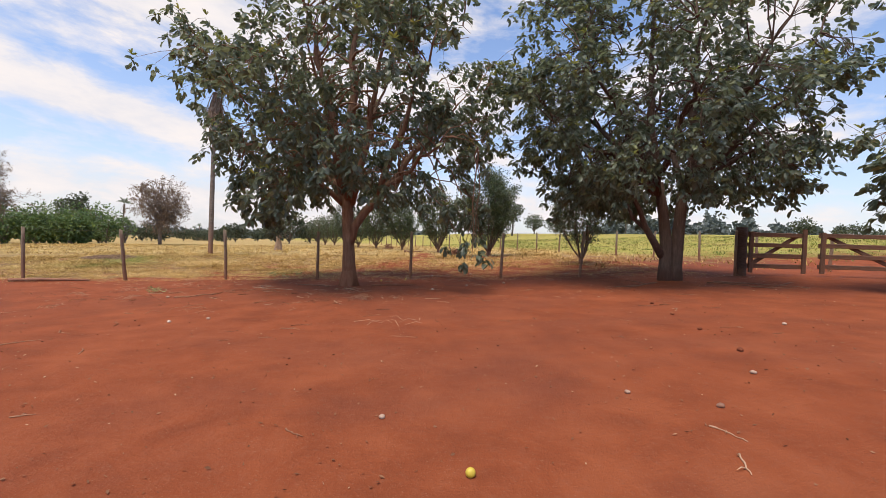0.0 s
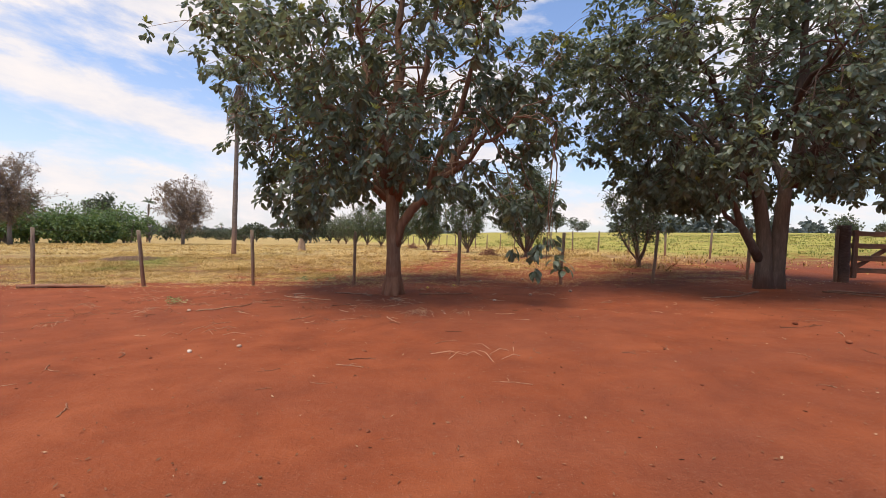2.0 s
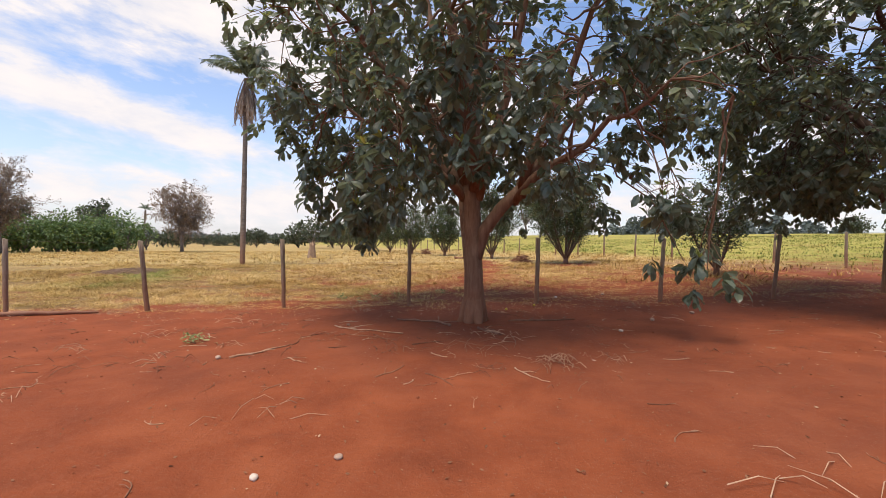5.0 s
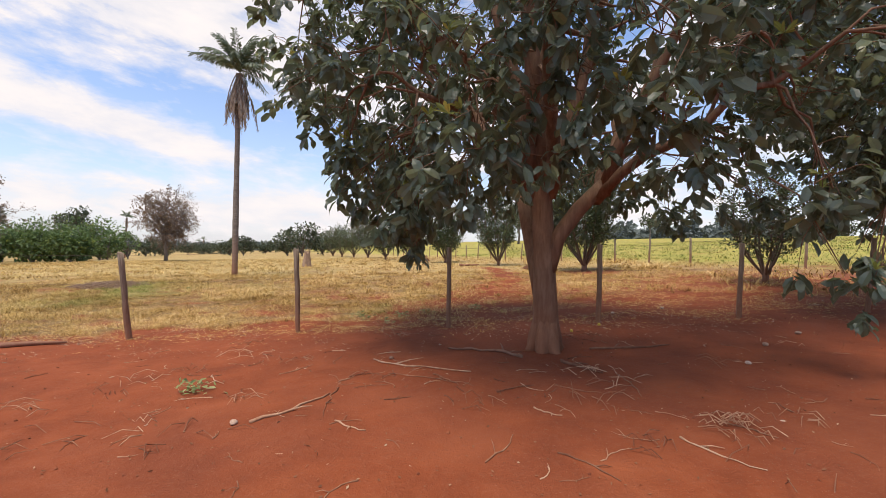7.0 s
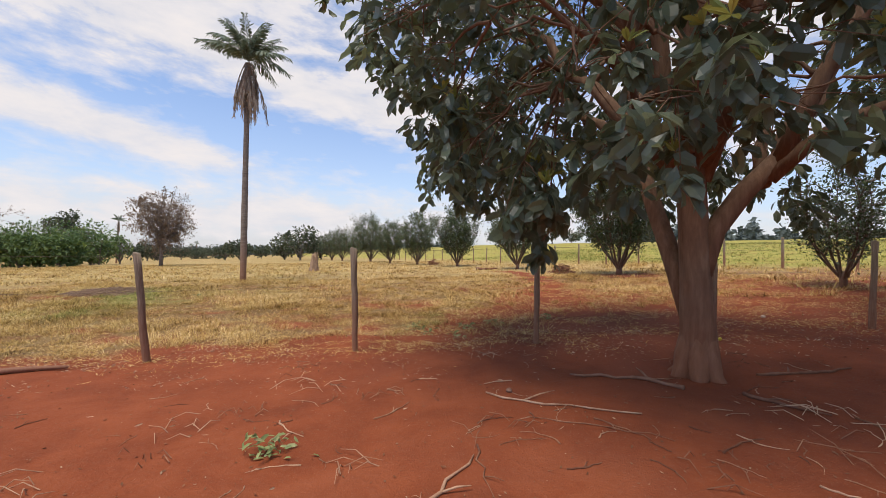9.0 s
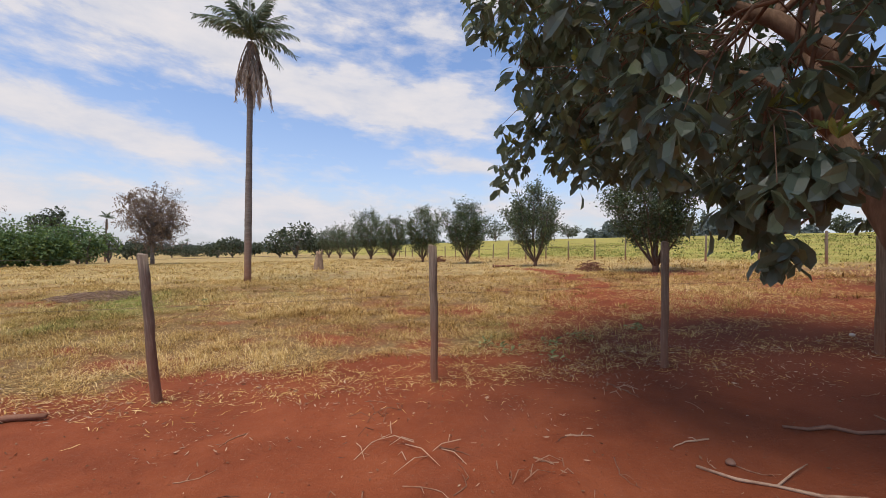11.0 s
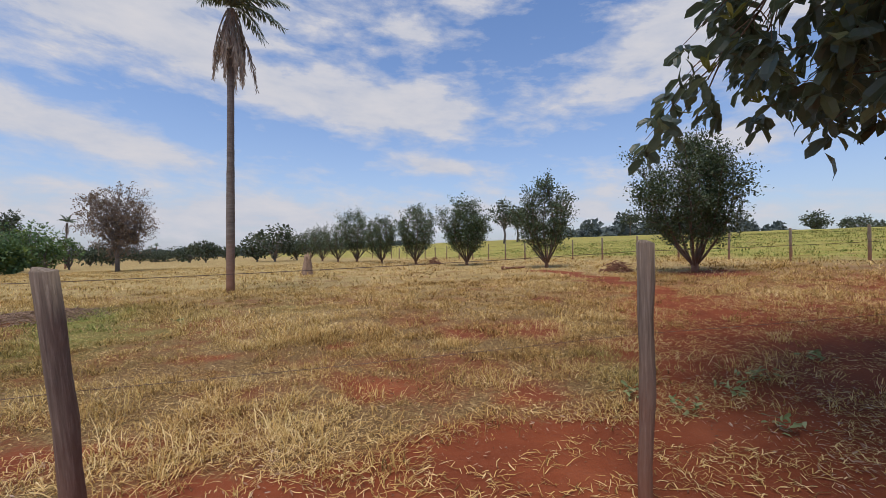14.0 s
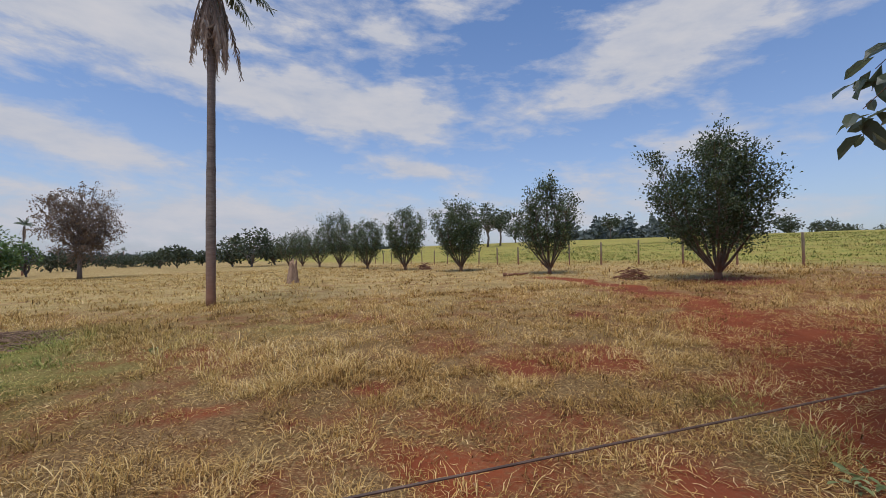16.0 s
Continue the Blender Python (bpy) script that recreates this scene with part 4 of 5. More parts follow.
def fence(label, posts, tall, radius, wires, wire_r, seed):
    """posts: x, y and the way in which the top leans."""
    r = random.Random(seed)
    x0, y0 = posts[len(posts) // 2][:2]
    f = empty("fence", x0, y0, label, "fence", z=0)
    tops = []
    for k, (x, y, lx, ly) in enumerate(posts):
        h = tall * r.uniform(0.99, 1.025)
        ob = part_of("post", post_mesh(h, radius * r.uniform(0.92, 1.1), seed + k), f)
        z = hz(x, y)
        up = Vector((lx, ly, h)).normalized()
        m = Vector((0, 0, 1)).rotation_difference(up).to_matrix().to_4x4()
        ob.matrix_local = Matrix.Translation((x - x0, y - y0, z)) @ m
        tops.append((Vector((x - x0, y - y0, z)), up))
    for w in wires:
        path = []
        for (p, u), (q, v) in zip(tops, tops[1:]):
            a, b = p + u * w + Vector((0, radius + 0.012, 0)), q + v * w + Vector((0, radius + 0.012, 0))
            for i in range(8):
                s = i / 8
                path.append(a.lerp(b, s) - Vector((0, 0, 0.008 * 4 * s * (1 - s))))
        path.append(b)
        part_of("wire", mesh_from("wire", *tube(path, [wire_r] * len(path), 6), M_WIRE), f, "thin rusty wire")
    return f


fence("weathered round-post wire fence edging the red yard",
      [(-14.6, 9.1, 0.02, 0), (-12.5, 9.85, -0.03, 0), (-10.46, 10.55, -0.02, 0.0), (-8.45, 11.29, -0.02, -0.18), (-5.92, 11.59, -0.03, -0.06), (-3.48, 11.80, 0.0, 0.0), (-0.9, 12.0, 0.0, 0.0),
       (1.7, 12.3, 0.05, 0.0), (4.0, 12.3, 0.08, 0.0), (6.6, 12.72, 0.04, 0.0), (8.75, 12.66, 0, 0)], 1.33, 0.039, (1.315, 0.88), 0.0014, 60)
far_posts = []
for k in range(-8, 22):
    px, py = F2_P + F2_D * (2.4 * k)
    far_posts.append((float(px), float(py), 0.03 * math.sin(k * 2.3), 0.03 * math.cos(k * 1.7)))
fence("pasture fence of thin wooden posts and wire", far_posts, 1.32, 0.05, (1.15, 0.8), 0.003, 90)


# ---------------------------------------------------------------- gate


def plank(length, tall, thick, seed):
    """A rough plank along +x, its lower edge's middle at the origin."""
    r = random.Random(seed)
    n = 8
    verts, faces = [], []
    for i in range(n + 1):
        x = length * i / n
        a, b = r.uniform(-1, 1) * 0.008, r.uniform(-1, 1) * 0.008
        c = 0.012
        for y, z in ((-thick / 2, a + c), (-thick / 2 + c, a), (thick / 2 - c, a), (thick / 2, a + c), (thick / 2, tall + b - c), (thick / 2 - c, tall + b), (-thick / 2 + c, tall + b), (-thick / 2, tall + b - c)):
            verts.append((x, y, z))
    for i in range(n):
        for k in range(8):
            a, b = i * 8 + k, i * 8 + (k + 1) % 8
            faces.append((a, a + 8, b + 8, b))
    faces += [tuple(range(8)), tuple(range(n * 8, n * 8 + 8))[::-1]]
    return mesh_from("rail", verts, faces, M_GATE, False)


def gate(x, y, turn, length, rise, seed, label):
    g = empty("wooden_gate", x, y, label, "gate", "double field gate", turn=turn)
    for k, z in enumerate((0.24, 0.55, 0.87, 1.18)):
        ob = part_of("rail", plank(length, 0.13, 0.045, seed + k), g)
        ob.matrix_local = pose(0, 0, z, 0, -0.4, 0)
    for k, (sx, low, top) in enumerate(((0.02, 0.1, 1.33), (length - 0.1, 0.12, 1.45))):
        ob = part_of("stile", plank(top - low, 0.13, 0.06, seed + 10 + k), g)
        ob.matrix_local = pose(sx + 0.13, -0.056, low, 0, -90, 0)
    a, b = (0.1, 0.28) if rise else (0.1, 1.27), (length - 0.1, 1.27) if rise else (length - 0.1, 0.28)
    dx, dz = b[0] - a[0], b[1] - a[1]
    ob = part_of("brace", plank(math.hypot(dx, dz), 0.12, 0.04, seed + 20), g)
    ob.matrix_local = pose(a[0], 0.046, a[1] - 0.04, 0, -math.degrees(math.atan2(dz, dx)), 0)
    return g


def gate_post(x, y, seed):
    r = random.Random(seed)
    n = 7
    path = [Vector((r.uniform(-1, 1) * 0.01 - 0.02 * i / n, 0, -0.25 + 1.7 * i / n)) for i in range(n + 1)]
    me = mesh_from("gate_post", *tube(path, [0.145 * (1 + 0.07 * r.uniform(-1, 1)) for _ in path], 10, 0.06, seed), M_GATE, True)
    ob = tagged(new("gate_post", me), "thick dark hardwood gate post in red soil", "post", "gate posts")
    ob.matrix_world = pose(x, y, hz(x, y))


gate_post(8.92, 12.66, 1)
gate(9.12, 12.72, 1.5, 1.75, True, 300, "dark weathered five-bar wooden gate with diagonal brace")
gate(11.3, 12.75, -6, 2.3, False, 340, "dark weathered wooden gate leaf with falling brace")
gate_post(13.75, 12.5, 2)

# ---------------------------------------------------------------- things lying about


def snag(x, y):
    """A dead trunk broken off at breast height: fluted sides, a jagged rim and a splayed foot."""
    r = random.Random(9)
    sides, rows = 20, 9
    rim = [1.02 + 0.20 * r.uniform(-1, 1) + (0.16 if k % 5 == 0 else 0) for k in range(sides)]
    verts, faces = [], []
    for i in range(rows):
        q = i / (rows - 1)
        for k in range(sides):
            a = 2 * math.pi * k / sides
            rad = (0.19 + 0.13 * (1 - q) ** 4 + 0.03 * math.sin(5 * q)) * (1 + 0.13 * math.sin(3 * a + 1) + 0.08 * math.sin(7 * a) + 0.05 * r.uniform(-1, 1))
            verts.append((rad * math.cos(a) + 0.05 * q * q, rad * math.sin(a), -0.1 + (rim[k] + 0.1) * q))
    for k in range(sides):
        verts.append((0.10 * math.cos(2 * math.pi * k / sides) + 0.05, 0.10 * math.sin(2 * math.pi * k / sides), 0.78))
    for i in range(rows):
        for k in range(sides):
            a, b = i * sides + k, i * sides + (k + 1) % sides
            faces.append((a, b, b + sides, a + sides))
    faces.append(tuple(range(rows * sides, (rows + 1) * sides)))
    ob = tagged(new("tree_stump", mesh_from("tree_stump", verts, faces, M_STUMP, True)), "broken pale dead trunk standing in dry grass", "stump")
    ob.matrix_world = pose(x, y, hz(x, y))


snag(-12.47, 31.98)


def stick(a, b, rad, seed, name="twig", label="bleached fallen twig on red soil", mat=None, forks=1, bow=0.05):
    r = random.Random(seed)
    (ax, ay), (bx, by) = a, b
    l = math.hypot(bx - ax, by - ay)
    ang = math.atan2(by - ay, bx - ax)
    n = 7
    c = bow * l * r.choice((-1, 1)) * r.uniform(0.5, 1.6)
    path = []
    for i in range(n + 1):
        s = i / n
        px, py = l * s, c * 4 * s * (1 - s) + r.uniform(-1, 1) * 0.034 * l
        wx, wy = ax + px * math.cos(ang) - py * math.sin(ang), ay + px * math.sin(ang) + py * math.cos(ang)
        path.append(Vector((px, py, hz(wx, wy) - hz(ax, ay) + rad * 0.45 + r.uniform(0, 0.5) * rad)))
    pieces = [tube(path, [rad * (1 - 0.6 * i / n) * (1 + 0.28 * r.uniform(-1, 1)) for i in range(n + 1)], 6, 0.18, seed)]
    for _ in range(forks):
        i = r.randint(2, n - 2)
        d = Vector((r.uniform(0.3, 1), r.choice((-1, 1)) * r.uniform(0.4, 1), 0.12)).normalized() * l * r.uniform(0.18, 0.35)
        pieces.append(tube([path[i], path[i] + d * 0.5 + Vector((0, 0, 0.01)), path[i] + d], [rad * 0.6, rad * 0.5, rad * 0.25], 5, 0.1, seed))
    ob = tagged(new(name, mesh_from(name, *join(pieces), mat or M_TWIG, True)), label, "twig" if name == "twig" else name.replace("_", " "), "fallen twigs" if name == "twig" else "")
    ob.matrix_world = pose(ax, ay, hz(ax, ay), 0, 0, math.degrees(ang))


stick((-4.4, 9.8), (-3.27, 9.2), 0.013, 1, "fallen_branch", "long pale fallen branch on red soil", None, 1, 0.04)
stick((-5.05, 8.0), (-4.58, 8.64), 0.013, 2, "fallen_branch", "short knotty fallen branch on bare soil", None, 1, 0.06)
STICKS = [(-4.57, 8.8, -4.5, 8.1), (-4.39, 8.02, -4.12, 7.82), (-3.28, 7.34, -3.04, 7.72), (-2.8, 7.45, -2.55, 7.1), (-3.06, 8.6, -2.67, 8.76), (-1.79, 9.05, -1.85, 8.4), (-1.92, 7.63, -1.68, 7.17),
          (-1.49, 7.84, -1.3, 7.57), (-2.8, 8.21, -2.62, 8.03), (-4.07, 8.45, -3.84, 8.51), (-3.66, 9.15, -3.4, 8.8), (-6.06, 9.3, -5.78, 9.0), (-5.33, 9.28, -5.07, 9.63), (-2.89, 10.11, -2.46, 10.09),
          (-5.02, 10.29, -4.83, 10.27), (-5.9, 10.21, -5.71, 10.08), (-4.28, 11.35, -4.18, 10.94), (-4.1, 10.15, -4.39, 10.07), (-5.31, 10.02, -5.21, 9.92)]
for k, (ax, ay, bx, by) in enumerate(STICKS):
    stick((ax, ay), (bx, by), 0.007, 20 + k)
for k, (ax, ay, bx, by) in enumerate([(1.66, 2.55, 1.74, 2.34), (-2.63, 2.58, -2.52, 2.64), (3.29, 7.02, 3.93, 7.15), (-4.15, 9.22, -3.25, 8.79), (-4.6, 4.41, -4.4, 4.65), (-3.6, 4.25, -3.46, 4.04), (-0.88, 2.45, -0.75, 2.36), (1.6, 2.2, 1.52, 2.0), (6.8, 9.3, 7.6, 8.9), (7.2, 9.6, 7.9, 9.0), (4.5, 8.4, 5.2, 8.1)]):
    stick((ax, ay), (bx, by), 0.006, 60 + k)
r_s = random.Random(77)
for k in range(170):
    ax, ay = r_s.uniform(-8.5, 4.5), r_s.uniform(4.5, 11.4)
    if k % 3 == 0:
        ax, ay = r_s.gauss(-2.4, 1.6), r_s.gauss(8.8, 0.9)
    if math.hypot(ax - A[0], ay - A[1]) < 0.5:
        continue
    l, a = r_s.uniform(0.10, 0.34), r_s.uniform(0, 6.28)
    stick((ax, ay), (ax + l * math.cos(a), ay + l * math.sin(a)), r_s.uniform(0.003, 0.0055), 100 + k, bow=0.12)
for k, (ax, ay, bx, by, rr) in enumerate([(5.2, 10.3, 3.9, 9.7, 0.03), (6.6, 10.3, 8.0, 9.2, 0.035), (6.4, 10.2, 7.0, 8.9, 0.03), (-1.7, 10.15, -0.6, 10.3, 0.03), (-2.6, 9.8, -3.5, 10.25, 0.035), (-2.2, 9.6, -1.9, 9.1, 0.03)]):
    stick((ax, ay), (bx, by), rr * 0.6, 400 + k, "surface_root", "reddish surface root creeping from tree foot", M_ROOT, 1, 0.08)
stick((-10.6, 10.32), (-9.1, 10.92), 0.06, 500, "log", "long weathered log lying by the fence", M_POST, 0, 0.01)
stick((-2.7, 29.6), (-1.5, 29.8), 0.10, 501, "log", "dark fallen log in dry grass", M_ROOT, 2, 0.05)


def heap(x, y, wide, tall, count, seed, label, mat, rad=0.012):
    rng, r = np.random.RandomState(seed), random.Random(seed)
    pieces = []
    for _ in range(count):
        a, d = r.uniform(0, 6.28), wide * 0.5 * r.uniform(0, 1) ** 0.7
        c = Vector((math.cos(a) * d, math.sin(a) * d, tall * (1 - (d / wide * 2) ** 2) * r.uniform(0.1, 1)))
        t = Vector((r.gauss(0, 1), r.gauss(0, 1), r.gauss(0, 0.16))).normalized() * min(wide, 1.1) * r.uniform(0.05, 0.26)
        pieces.append(tube([c - t, c + Vector((0, 0, 0.04)), c + t], [rad, rad * 0.9, rad * 0.4], 5, 0.1, r.random()))
    ob = tagged(new("brush_pile", mesh_from("brush_pile", *join(pieces), mat)), label, "brush pile", kind="stuff")
    ob.matrix_world = pose(x, y, hz(x, y))


for k in range(30):
    hx, hy = r_s.uniform(-7.5, 1.0), r_s.uniform(5.6, 11.2)
    if math.hypot(hx - A[0], hy - A[1]) > 0.7:
        heap(hx, hy, r_s.uniform(0.3, 1.1), 0.012, r_s.randint(4, 11), 50 + k, "thin scatter of dry twigs on red soil", M_TWIG, 0.0034)
heap(0.75, 25.1, 1.15, 0.45, 150, 1, "heap of dry cut branches in the pasture", M_ROOT, 0.014)
heap(-14.7, 19.0, 2.4, 0.13, 420, 2, "low grey heap of dead cuttings in grass", M_STUMP, 0.008)
heap(-5.3, 41.0, 0.9, 0.55, 90, 3, "dark heap of stumps and sticks", M_ROOT, 0.02)
heap(-1.45, 7.75, 0.45, 0.08, 34, 4, "small heap of thin dry twigs on soil", M_TWIG, 0.0035)


def pebble(name, x, y, rad, seed, mat, label, category, group, flat=0.7):
    bm = bmesh.new()
    bmesh.ops.create_icosphere(bm, subdivisions=2, radius=rad)
    r = random.Random(seed)
    o = Vector((r.uniform(0, 9), r.uniform(0, 9), 0))
    for v in bm.verts:
        v.co *= 1 + 0.35 * noise.noise(v.co / rad * 0.9 + o) * (1 if flat < 0.95 else 0.12)
        v.co.z *= flat
    me = bpy.data.meshes.new(name)
    bm.to_mesh(me)
    bm.free()
    me.materials.append(mat)
    me.shade_smooth()
    ob = tagged(new(name, me), label, category, group)
    ob.matrix_world = pose(x, y, hz(x, y) + rad * flat * 0.75, 0, 0, r.uniform(0, 360))
    return ob


for k, (fx, fy) in enumerate([(0.17, 1.97), (-1.0, 11.7), (-1.6, 11.2)]):
    pebble("fallen_fruit", fx, fy, 0.025, 600 + k, M_FRUIT, "yellow fallen fruit lying on red soil", "fruit", "fallen fruit", 1.0)
for k, (fx, fy, rr) in enumerate([(1.91, 2.83, 0.024), (2.64, 3.53, 0.026), (4.37, 5.36, 0.028), (-0.34, 2.62, 0.02), (-5.16, 7.97, 0.03), (-0.2, 9.39, 0.03), (-4.18, 9.83, 0.03), (0.6, 10.2, 0.035), (1.6, 10.9, 0.04), (-0.3, 12.9, 0.035), (0.9, 13.4, 0.04), (1.4, 3.1, 0.02), (-3.2, 5.82, 0.025), (-3.6, 5.6, 0.025)]):
    pebble("stone", fx, fy, rr, 620 + k, M_STONE, "small pale stone on bare red soil", "stone", "scattered stones")
shared = [pebble("soil_clod", 3.0 + 0.2 * k, 4.2 + k, 0.03, 650 + k, M_CLOD, "dark red clod of dry soil", "clod", "soil clods") for k in range(4)]
for k in range(120):
    cx, cy = r_s.uniform(-8, 6), r_s.uniform(1.6, 11.2)
    s = r_s.uniform(0.15, 0.55)
    ob = copy_thing(shared[k % 4], pose(cx, cy, hz(cx, cy) + 0.008 * s, 0, 0, r_s.uniform(0, 360)))
    ob.scale = (s, s, s)


def weed(x, y, seed, size=0.08, count=30):
    rng = np.random.RandomState(seed)
    a = rng.uniform(0, 6.28, count)
    d = np.stack([np.cos(a), np.sin(a), rng.uniform(0.2, 1.2, count)], 1)
    p = np.stack([rng.normal(0, 0.07, count), rng.normal(0, 0.05, count), rng.uniform(0.0, 0.1, count)], 1)
    ob = tagged(new("weed", leaves_mesh("weed", p, d, size * rng.uniform(0.5, 1.1, count), M_WEED, rng, 0.35, 0.5, 2)), "small bright green weed sprouting from soil", "weed", "green weeds", kind="stuff")
    ob.matrix_world = pose(x, y, hz(x, y))


for k, (wx, wy) in enumerate([(-6.0, 8.78), (-5.85, 8.72), (-4.4, 12.9), (-3.9, 13.2), (-2.9, 13.6), (-5.0, 12.6), (-5.2, 13.0), (-11.3, 17.5), (-4.55, 12.2)]):
    weed(wx, wy, 700 + k)


def litter():
    """Dead leaves and straw strewn along the fence and under the trees."""
    rng = np.random.RandomState(21)
    n = 20000
    x = rng.uniform(-13, 9, n)
    y = fence_y(x) + np.where(rng.uniform(size=n) < 0.55, rng.normal(0.3, 0.75, n), rng.uniform(-4.5, 4.5, n))
    keep = (y > 1.5) & ((np.abs(y - fence_y(x) - 0.3) < 1.6) | (rng.uniform(size=n) < 0.22))
    x, y = x[keep], y[keep]
    clump = wave(x, y, 4.2, 41) + 0.6 * wave(x, y, 1.3, 42) + rng.normal(0, 0.3, len(x))
    x, y = x[clump > 0.15], y[clump > 0.15]
    m = len(x)
    p = np.stack([x, y, height(x, y) + rng.uniform(0.006, 0.03, m)], 1)
    a = rng.uniform(0, 6.28, m)
    d = np.stack([np.cos(a), np.sin(a), rng.normal(0, 0.22, m)], 1)
    ob = new("leaf_litter", leaves_mesh("leaf_litter", p, d, rng.uniform(0.015, 0.055, m), M_LITTER, rng, 0.22, -0.3, 2, 0.7))
    tagged(ob, "dry brown leaves strewn over red soil", "leaf litter", kind="stuff")
    k = 7000
    x = rng.uniform(-9, 7, k)
    y = rng.uniform(1.2, 12.5, k)
    p = np.stack([x, y, height(x, y) + 0.006], 1)
    a = rng.uniform(0, 6.28, k)
    d = np.stack([np.cos(a), np.sin(a), rng.normal(0, 0.1, k)], 1)
    ob = new("soil_crumbs", leaves_mesh("soil_crumbs", p, d, rng.uniform(0.008, 0.032, k), M_CRUMB, rng, 0.5, -0.3, 1, 0.5))
    tagged(ob, "fine crumbs of bark and straw on soil", "crumbs", kind="stuff")


litter()

# ---------------------------------------------------------------- grass


def grass(name, label, n, box, per, tall, width, seed, spread, flat=1.0, bias=0.0):
    """Tufts of bent blades, thinned by the ground's cover; the tufts differ in size, lean and colour."""
    rng = np.random.RandomState(seed)
    x, y = rng.uniform(box[0], box[1], n), rng.uniform(box[2], box[3], n)
    g, green, _ = cover(x, y)
    lush = 0.70 + 0.36 * wave(x, y, 1.6, 51) + 0.50 * wave(x, y, 5.3, 52) + 0.35 * wave(x, y, 11.0, 55)
    ok = rng.uniform(size=n) < np.clip(g * 1.1 - 0.05 + bias * smooth(-0.7, 0.4, y - fence_y(x) + 0.3 * wave(x, y, 3.3, 53)) * smooth(0.1, 0.7, wave(x, y, 2.7, 54) + 0.75), 0, 1) * np.clip(1.3 * lush + 0.5 * green, 0.28, 1)
    x, y, green, lush = x[ok], y[ok], green[ok], np.clip(lush[ok], 0.38, 1.5)
    size = np.clip(rng.lognormal(0, 0.35, len(x)), 0.45, 2.2)
    green = np.clip(green + rng.normal(0, 0.10, len(x)), 0, 1)
    tone = np.clip(0.5 + 0.22 * wave(x, y, 0.9, 56) + 0.2 * wave(x, y, 3.1, 57) + rng.normal(0, 0.2, len(x)), 0, 1)
    tilt, way = rng.uniform(0, 0.5, len(x)), rng.uniform(0, 6.28, len(x))
    x, y, green, lush, size, tilt, way, tone = (np.repeat(v, per) for v in (x, y, green, lush, size, tilt, way, tone))
    m = len(x)
    ox, oy = rng.normal(0, spread, m) * size, rng.normal(0, spread, m) * size
    x, y = x + ox, y + oy
    z = height(x, y) - 0.01
    a = np.where(rng.uniform(size=m) < 0.6, np.arctan2(oy, ox) + rng.normal(0, 0.5, m), rng.uniform(0, 6.28, m))
    lean = rng.uniform(0.1, 1.5, m) * flat
    h = tall * rng.uniform(0.4, 1.25, m) * lush * np.sqrt(size)
    w = width * rng.uniform(0.6, 1.3, m)
    dx, dy = np.cos(a) + tilt * np.cos(way), np.sin(a) + tilt * np.sin(way)
    sx, sy = -np.sin(a) * w / 2, np.cos(a) * w / 2
    base = np.stack([x, y, z], 1)
    side = np.stack([sx, sy, np.zeros(m)], 1)
    mid = base + np.stack([dx * h * lean * 0.35, dy * h * lean * 0.35, h * 0.6], 1)
    tip = base + np.stack([dx * h * lean, dy * h * lean, h * np.maximum(1.0 - 0.45 * lean * rng.uniform(0, 1, m), 0.12)], 1)
    v = np.stack([base - side, base + side, mid + side * 0.8, mid - side * 0.8, tip], 1).reshape(-1, 3)
    o = np.arange(m)[:, None] * 5
    faces = (o + np.array([0, 1, 2, 3])).tolist() + (o + np.array([3, 2, 4])).tolist()
    me = mesh_from(name, v, faces, M_GRASS)
    set_cover(me, np.repeat(tone, 5), np.repeat(green, 5))
    tagged(new(name, me), label, "grass", kind="stuff")


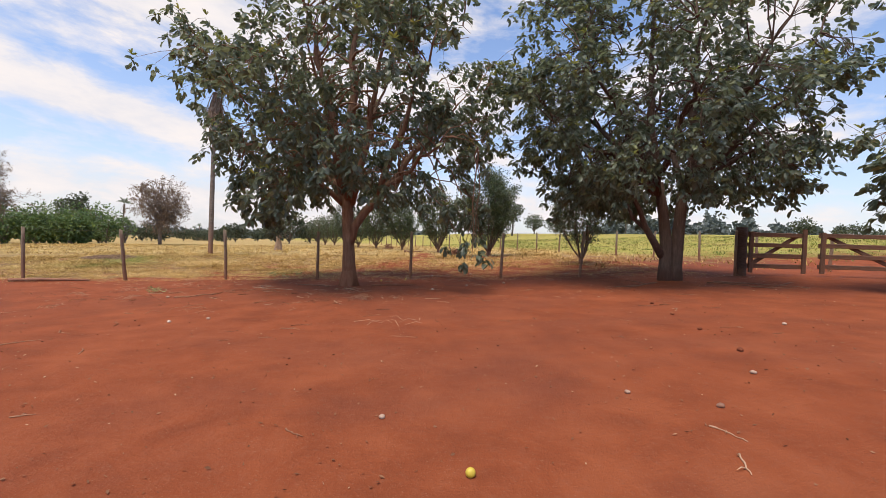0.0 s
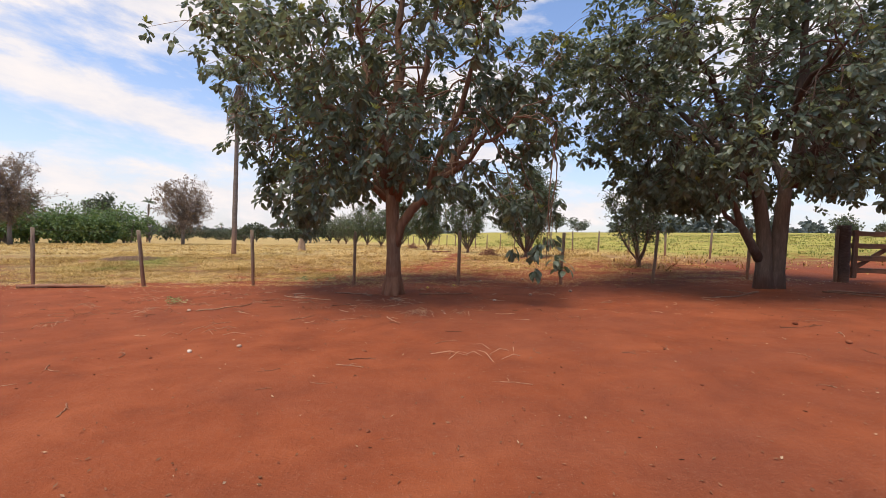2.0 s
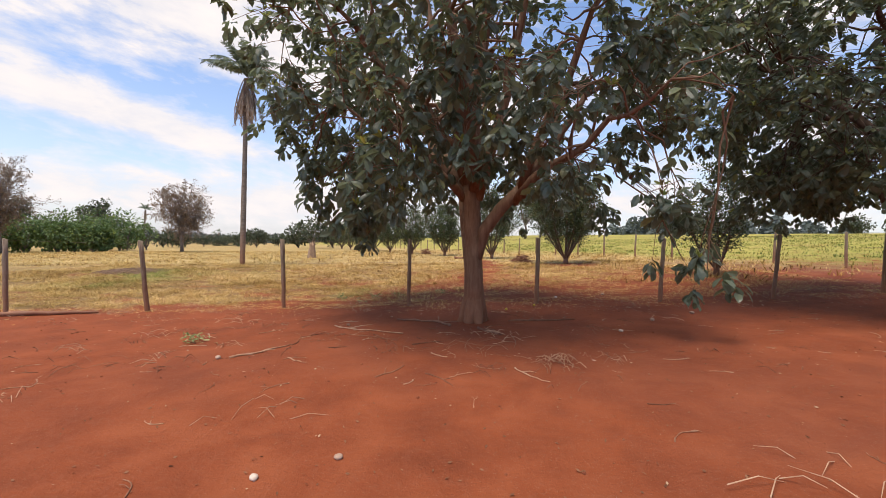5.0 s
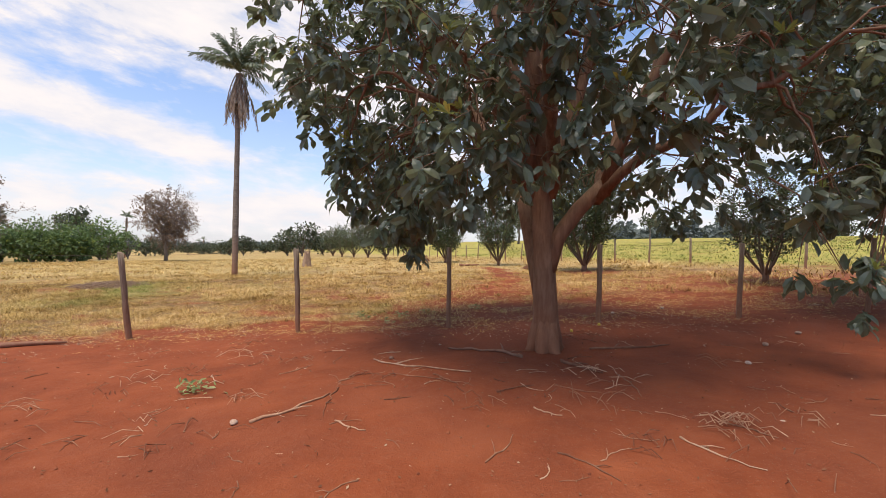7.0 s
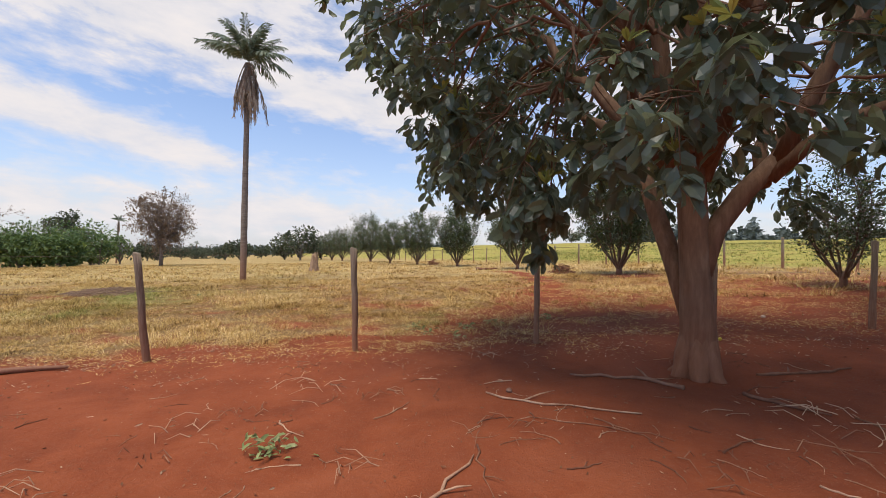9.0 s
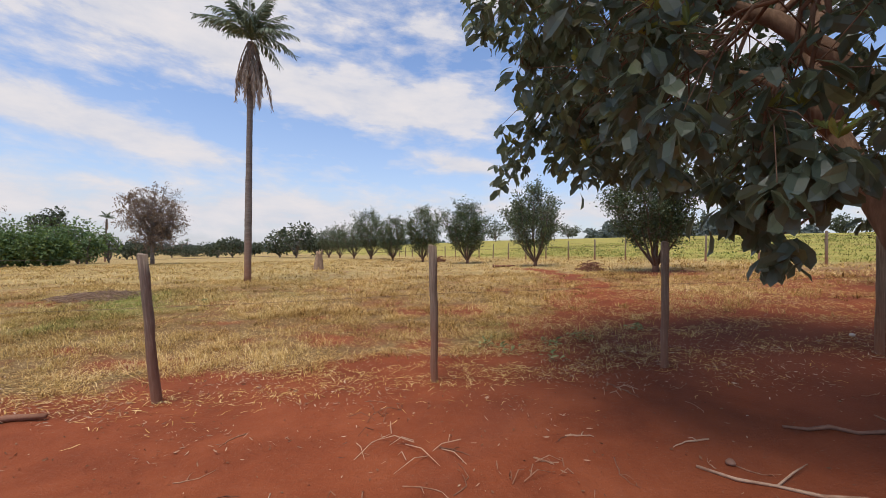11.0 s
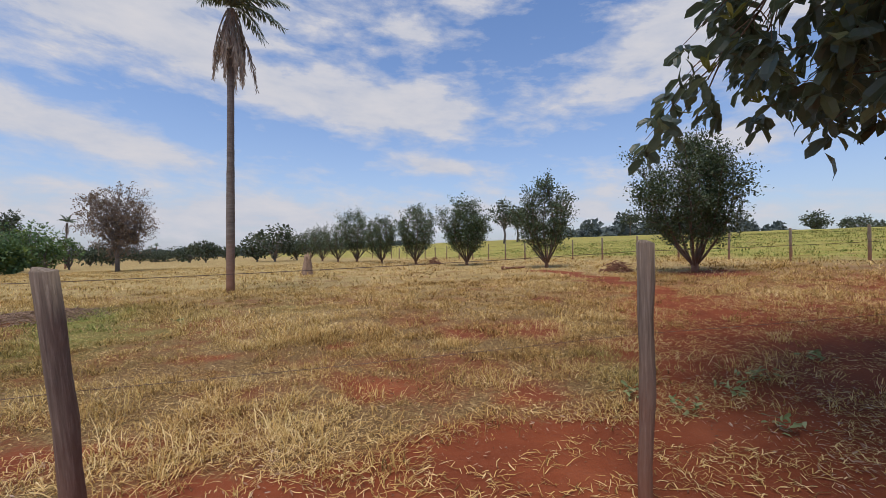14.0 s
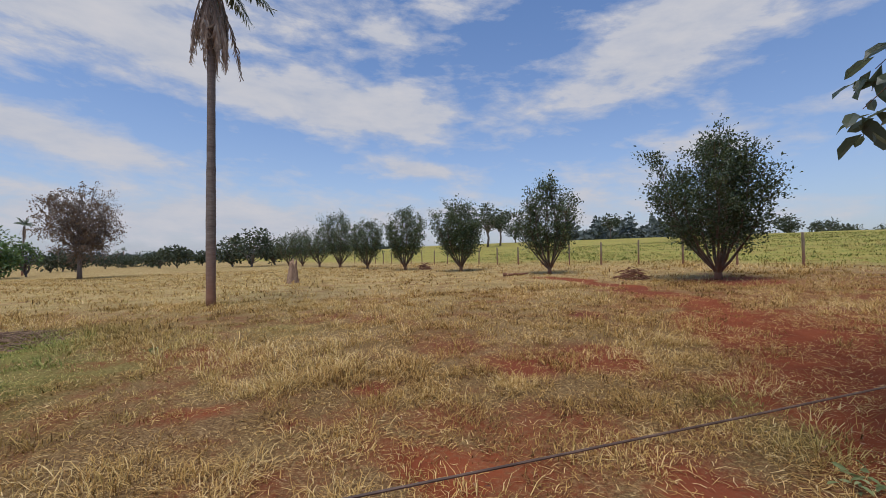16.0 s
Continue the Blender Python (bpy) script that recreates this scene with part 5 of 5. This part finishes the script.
def straw_litter():
    """Broken straws lying flat where the grass is trodden, along the fence and past the path."""
    rng = np.random.RandomState(81)
    n = 230000
    x, y = rng.uniform(-14, 8, n), rng.uniform(9.6, 20.5, n)
    e = y - fence_y(x)
    g = cover(x, y)[0]
    odds = 0.95 * np.exp(-((e - 0.75) / 0.75) ** 2) * smooth(-2.0, -5.5, x) + 0.42 * smooth(-0.9, 0.8, e) * smooth(-6.5, -4.5, x) + 0.30 * smooth(0.2, 1.2, e) * g
    odds = odds * smooth(-0.5, 0.65, wave(x, y, 3.4, 82) + 0.5 * wave(x, y, 9.0, 83) + 0.25)
    ok = rng.uniform(size=n) < odds
    x, y = x[ok], y[ok]
    m = len(x)
    a, l, w = rng.uniform(0, 6.28, m), rng.uniform(0.025, 0.12, m), rng.uniform(0.003, 0.0075, m)
    dx, dy = np.cos(a), np.sin(a)
    bow = rng.normal(0, 0.11, m) * l
    rows = []
    for k, (s, b) in enumerate(((-0.5, 0.0), (0.0, 1.0), (0.5, 0.0))):
        px, py = x + dx * l * s - dy * bow * b, y + dy * l * s + dx * bow * b
        pz = height(px, py) + 0.004 + rng.uniform(0, 0.022, m) * (1.0 if k == 1 else 0.5)
        side = (1.0, 1.0, 0.5)[k] * w / 2
        rows += [np.stack([px - dy * side, py + dx * side, pz], 1), np.stack([px + dy * side, py - dx * side, pz + 0.35 * side], 1)]
    v = np.stack(rows, 1).reshape(-1, 3)
    o = np.arange(m)[:, None] * 6
    me = mesh_from("straw_litter", v, (o + np.array([0, 1, 3, 2])).tolist() + (o + np.array([2, 3, 5, 4])).tolist(), M_GRASS)
    set_cover(me, np.repeat(np.clip(rng.normal(0.62, 0.25, m), 0, 1), 6), np.zeros(m * 6))
    tagged(new("straw_litter", me), "pale broken straw strewn on red soil", "straw", kind="stuff")


straw_litter()
grass("dry_grass", "tangled dry grass beside the fence", 8600, (-14.5, 0.5, 11.0, 16.5), 14, 0.085, 0.0068, 65, 0.052, 1.6)
grass("dry_grass", "dry straw-coloured pasture grass in tufts", 11500, (-20, 6, 15.5, 24), 11, 0.105, 0.0110, 61, 0.06, 1.5)
grass("flattened_straw", "trampled straw lying between the tufts", 12000, (-16, 8, 11.2, 20), 5, 0.055, 0.0085, 64, 0.09, 2.8, 0.2)
grass("dry_grass", "dry straw-coloured pasture grass in tufts", 14000, (-55, 10, 23, 56), 7, 0.13, 0.026, 62, 0.13, 1.5)
grass("pasture_grass", "yellow-green pasture grass on the rise", 6500, (4, 50, 12, 62), 8, 0.15, 0.035, 63, 0.20, 1.4)
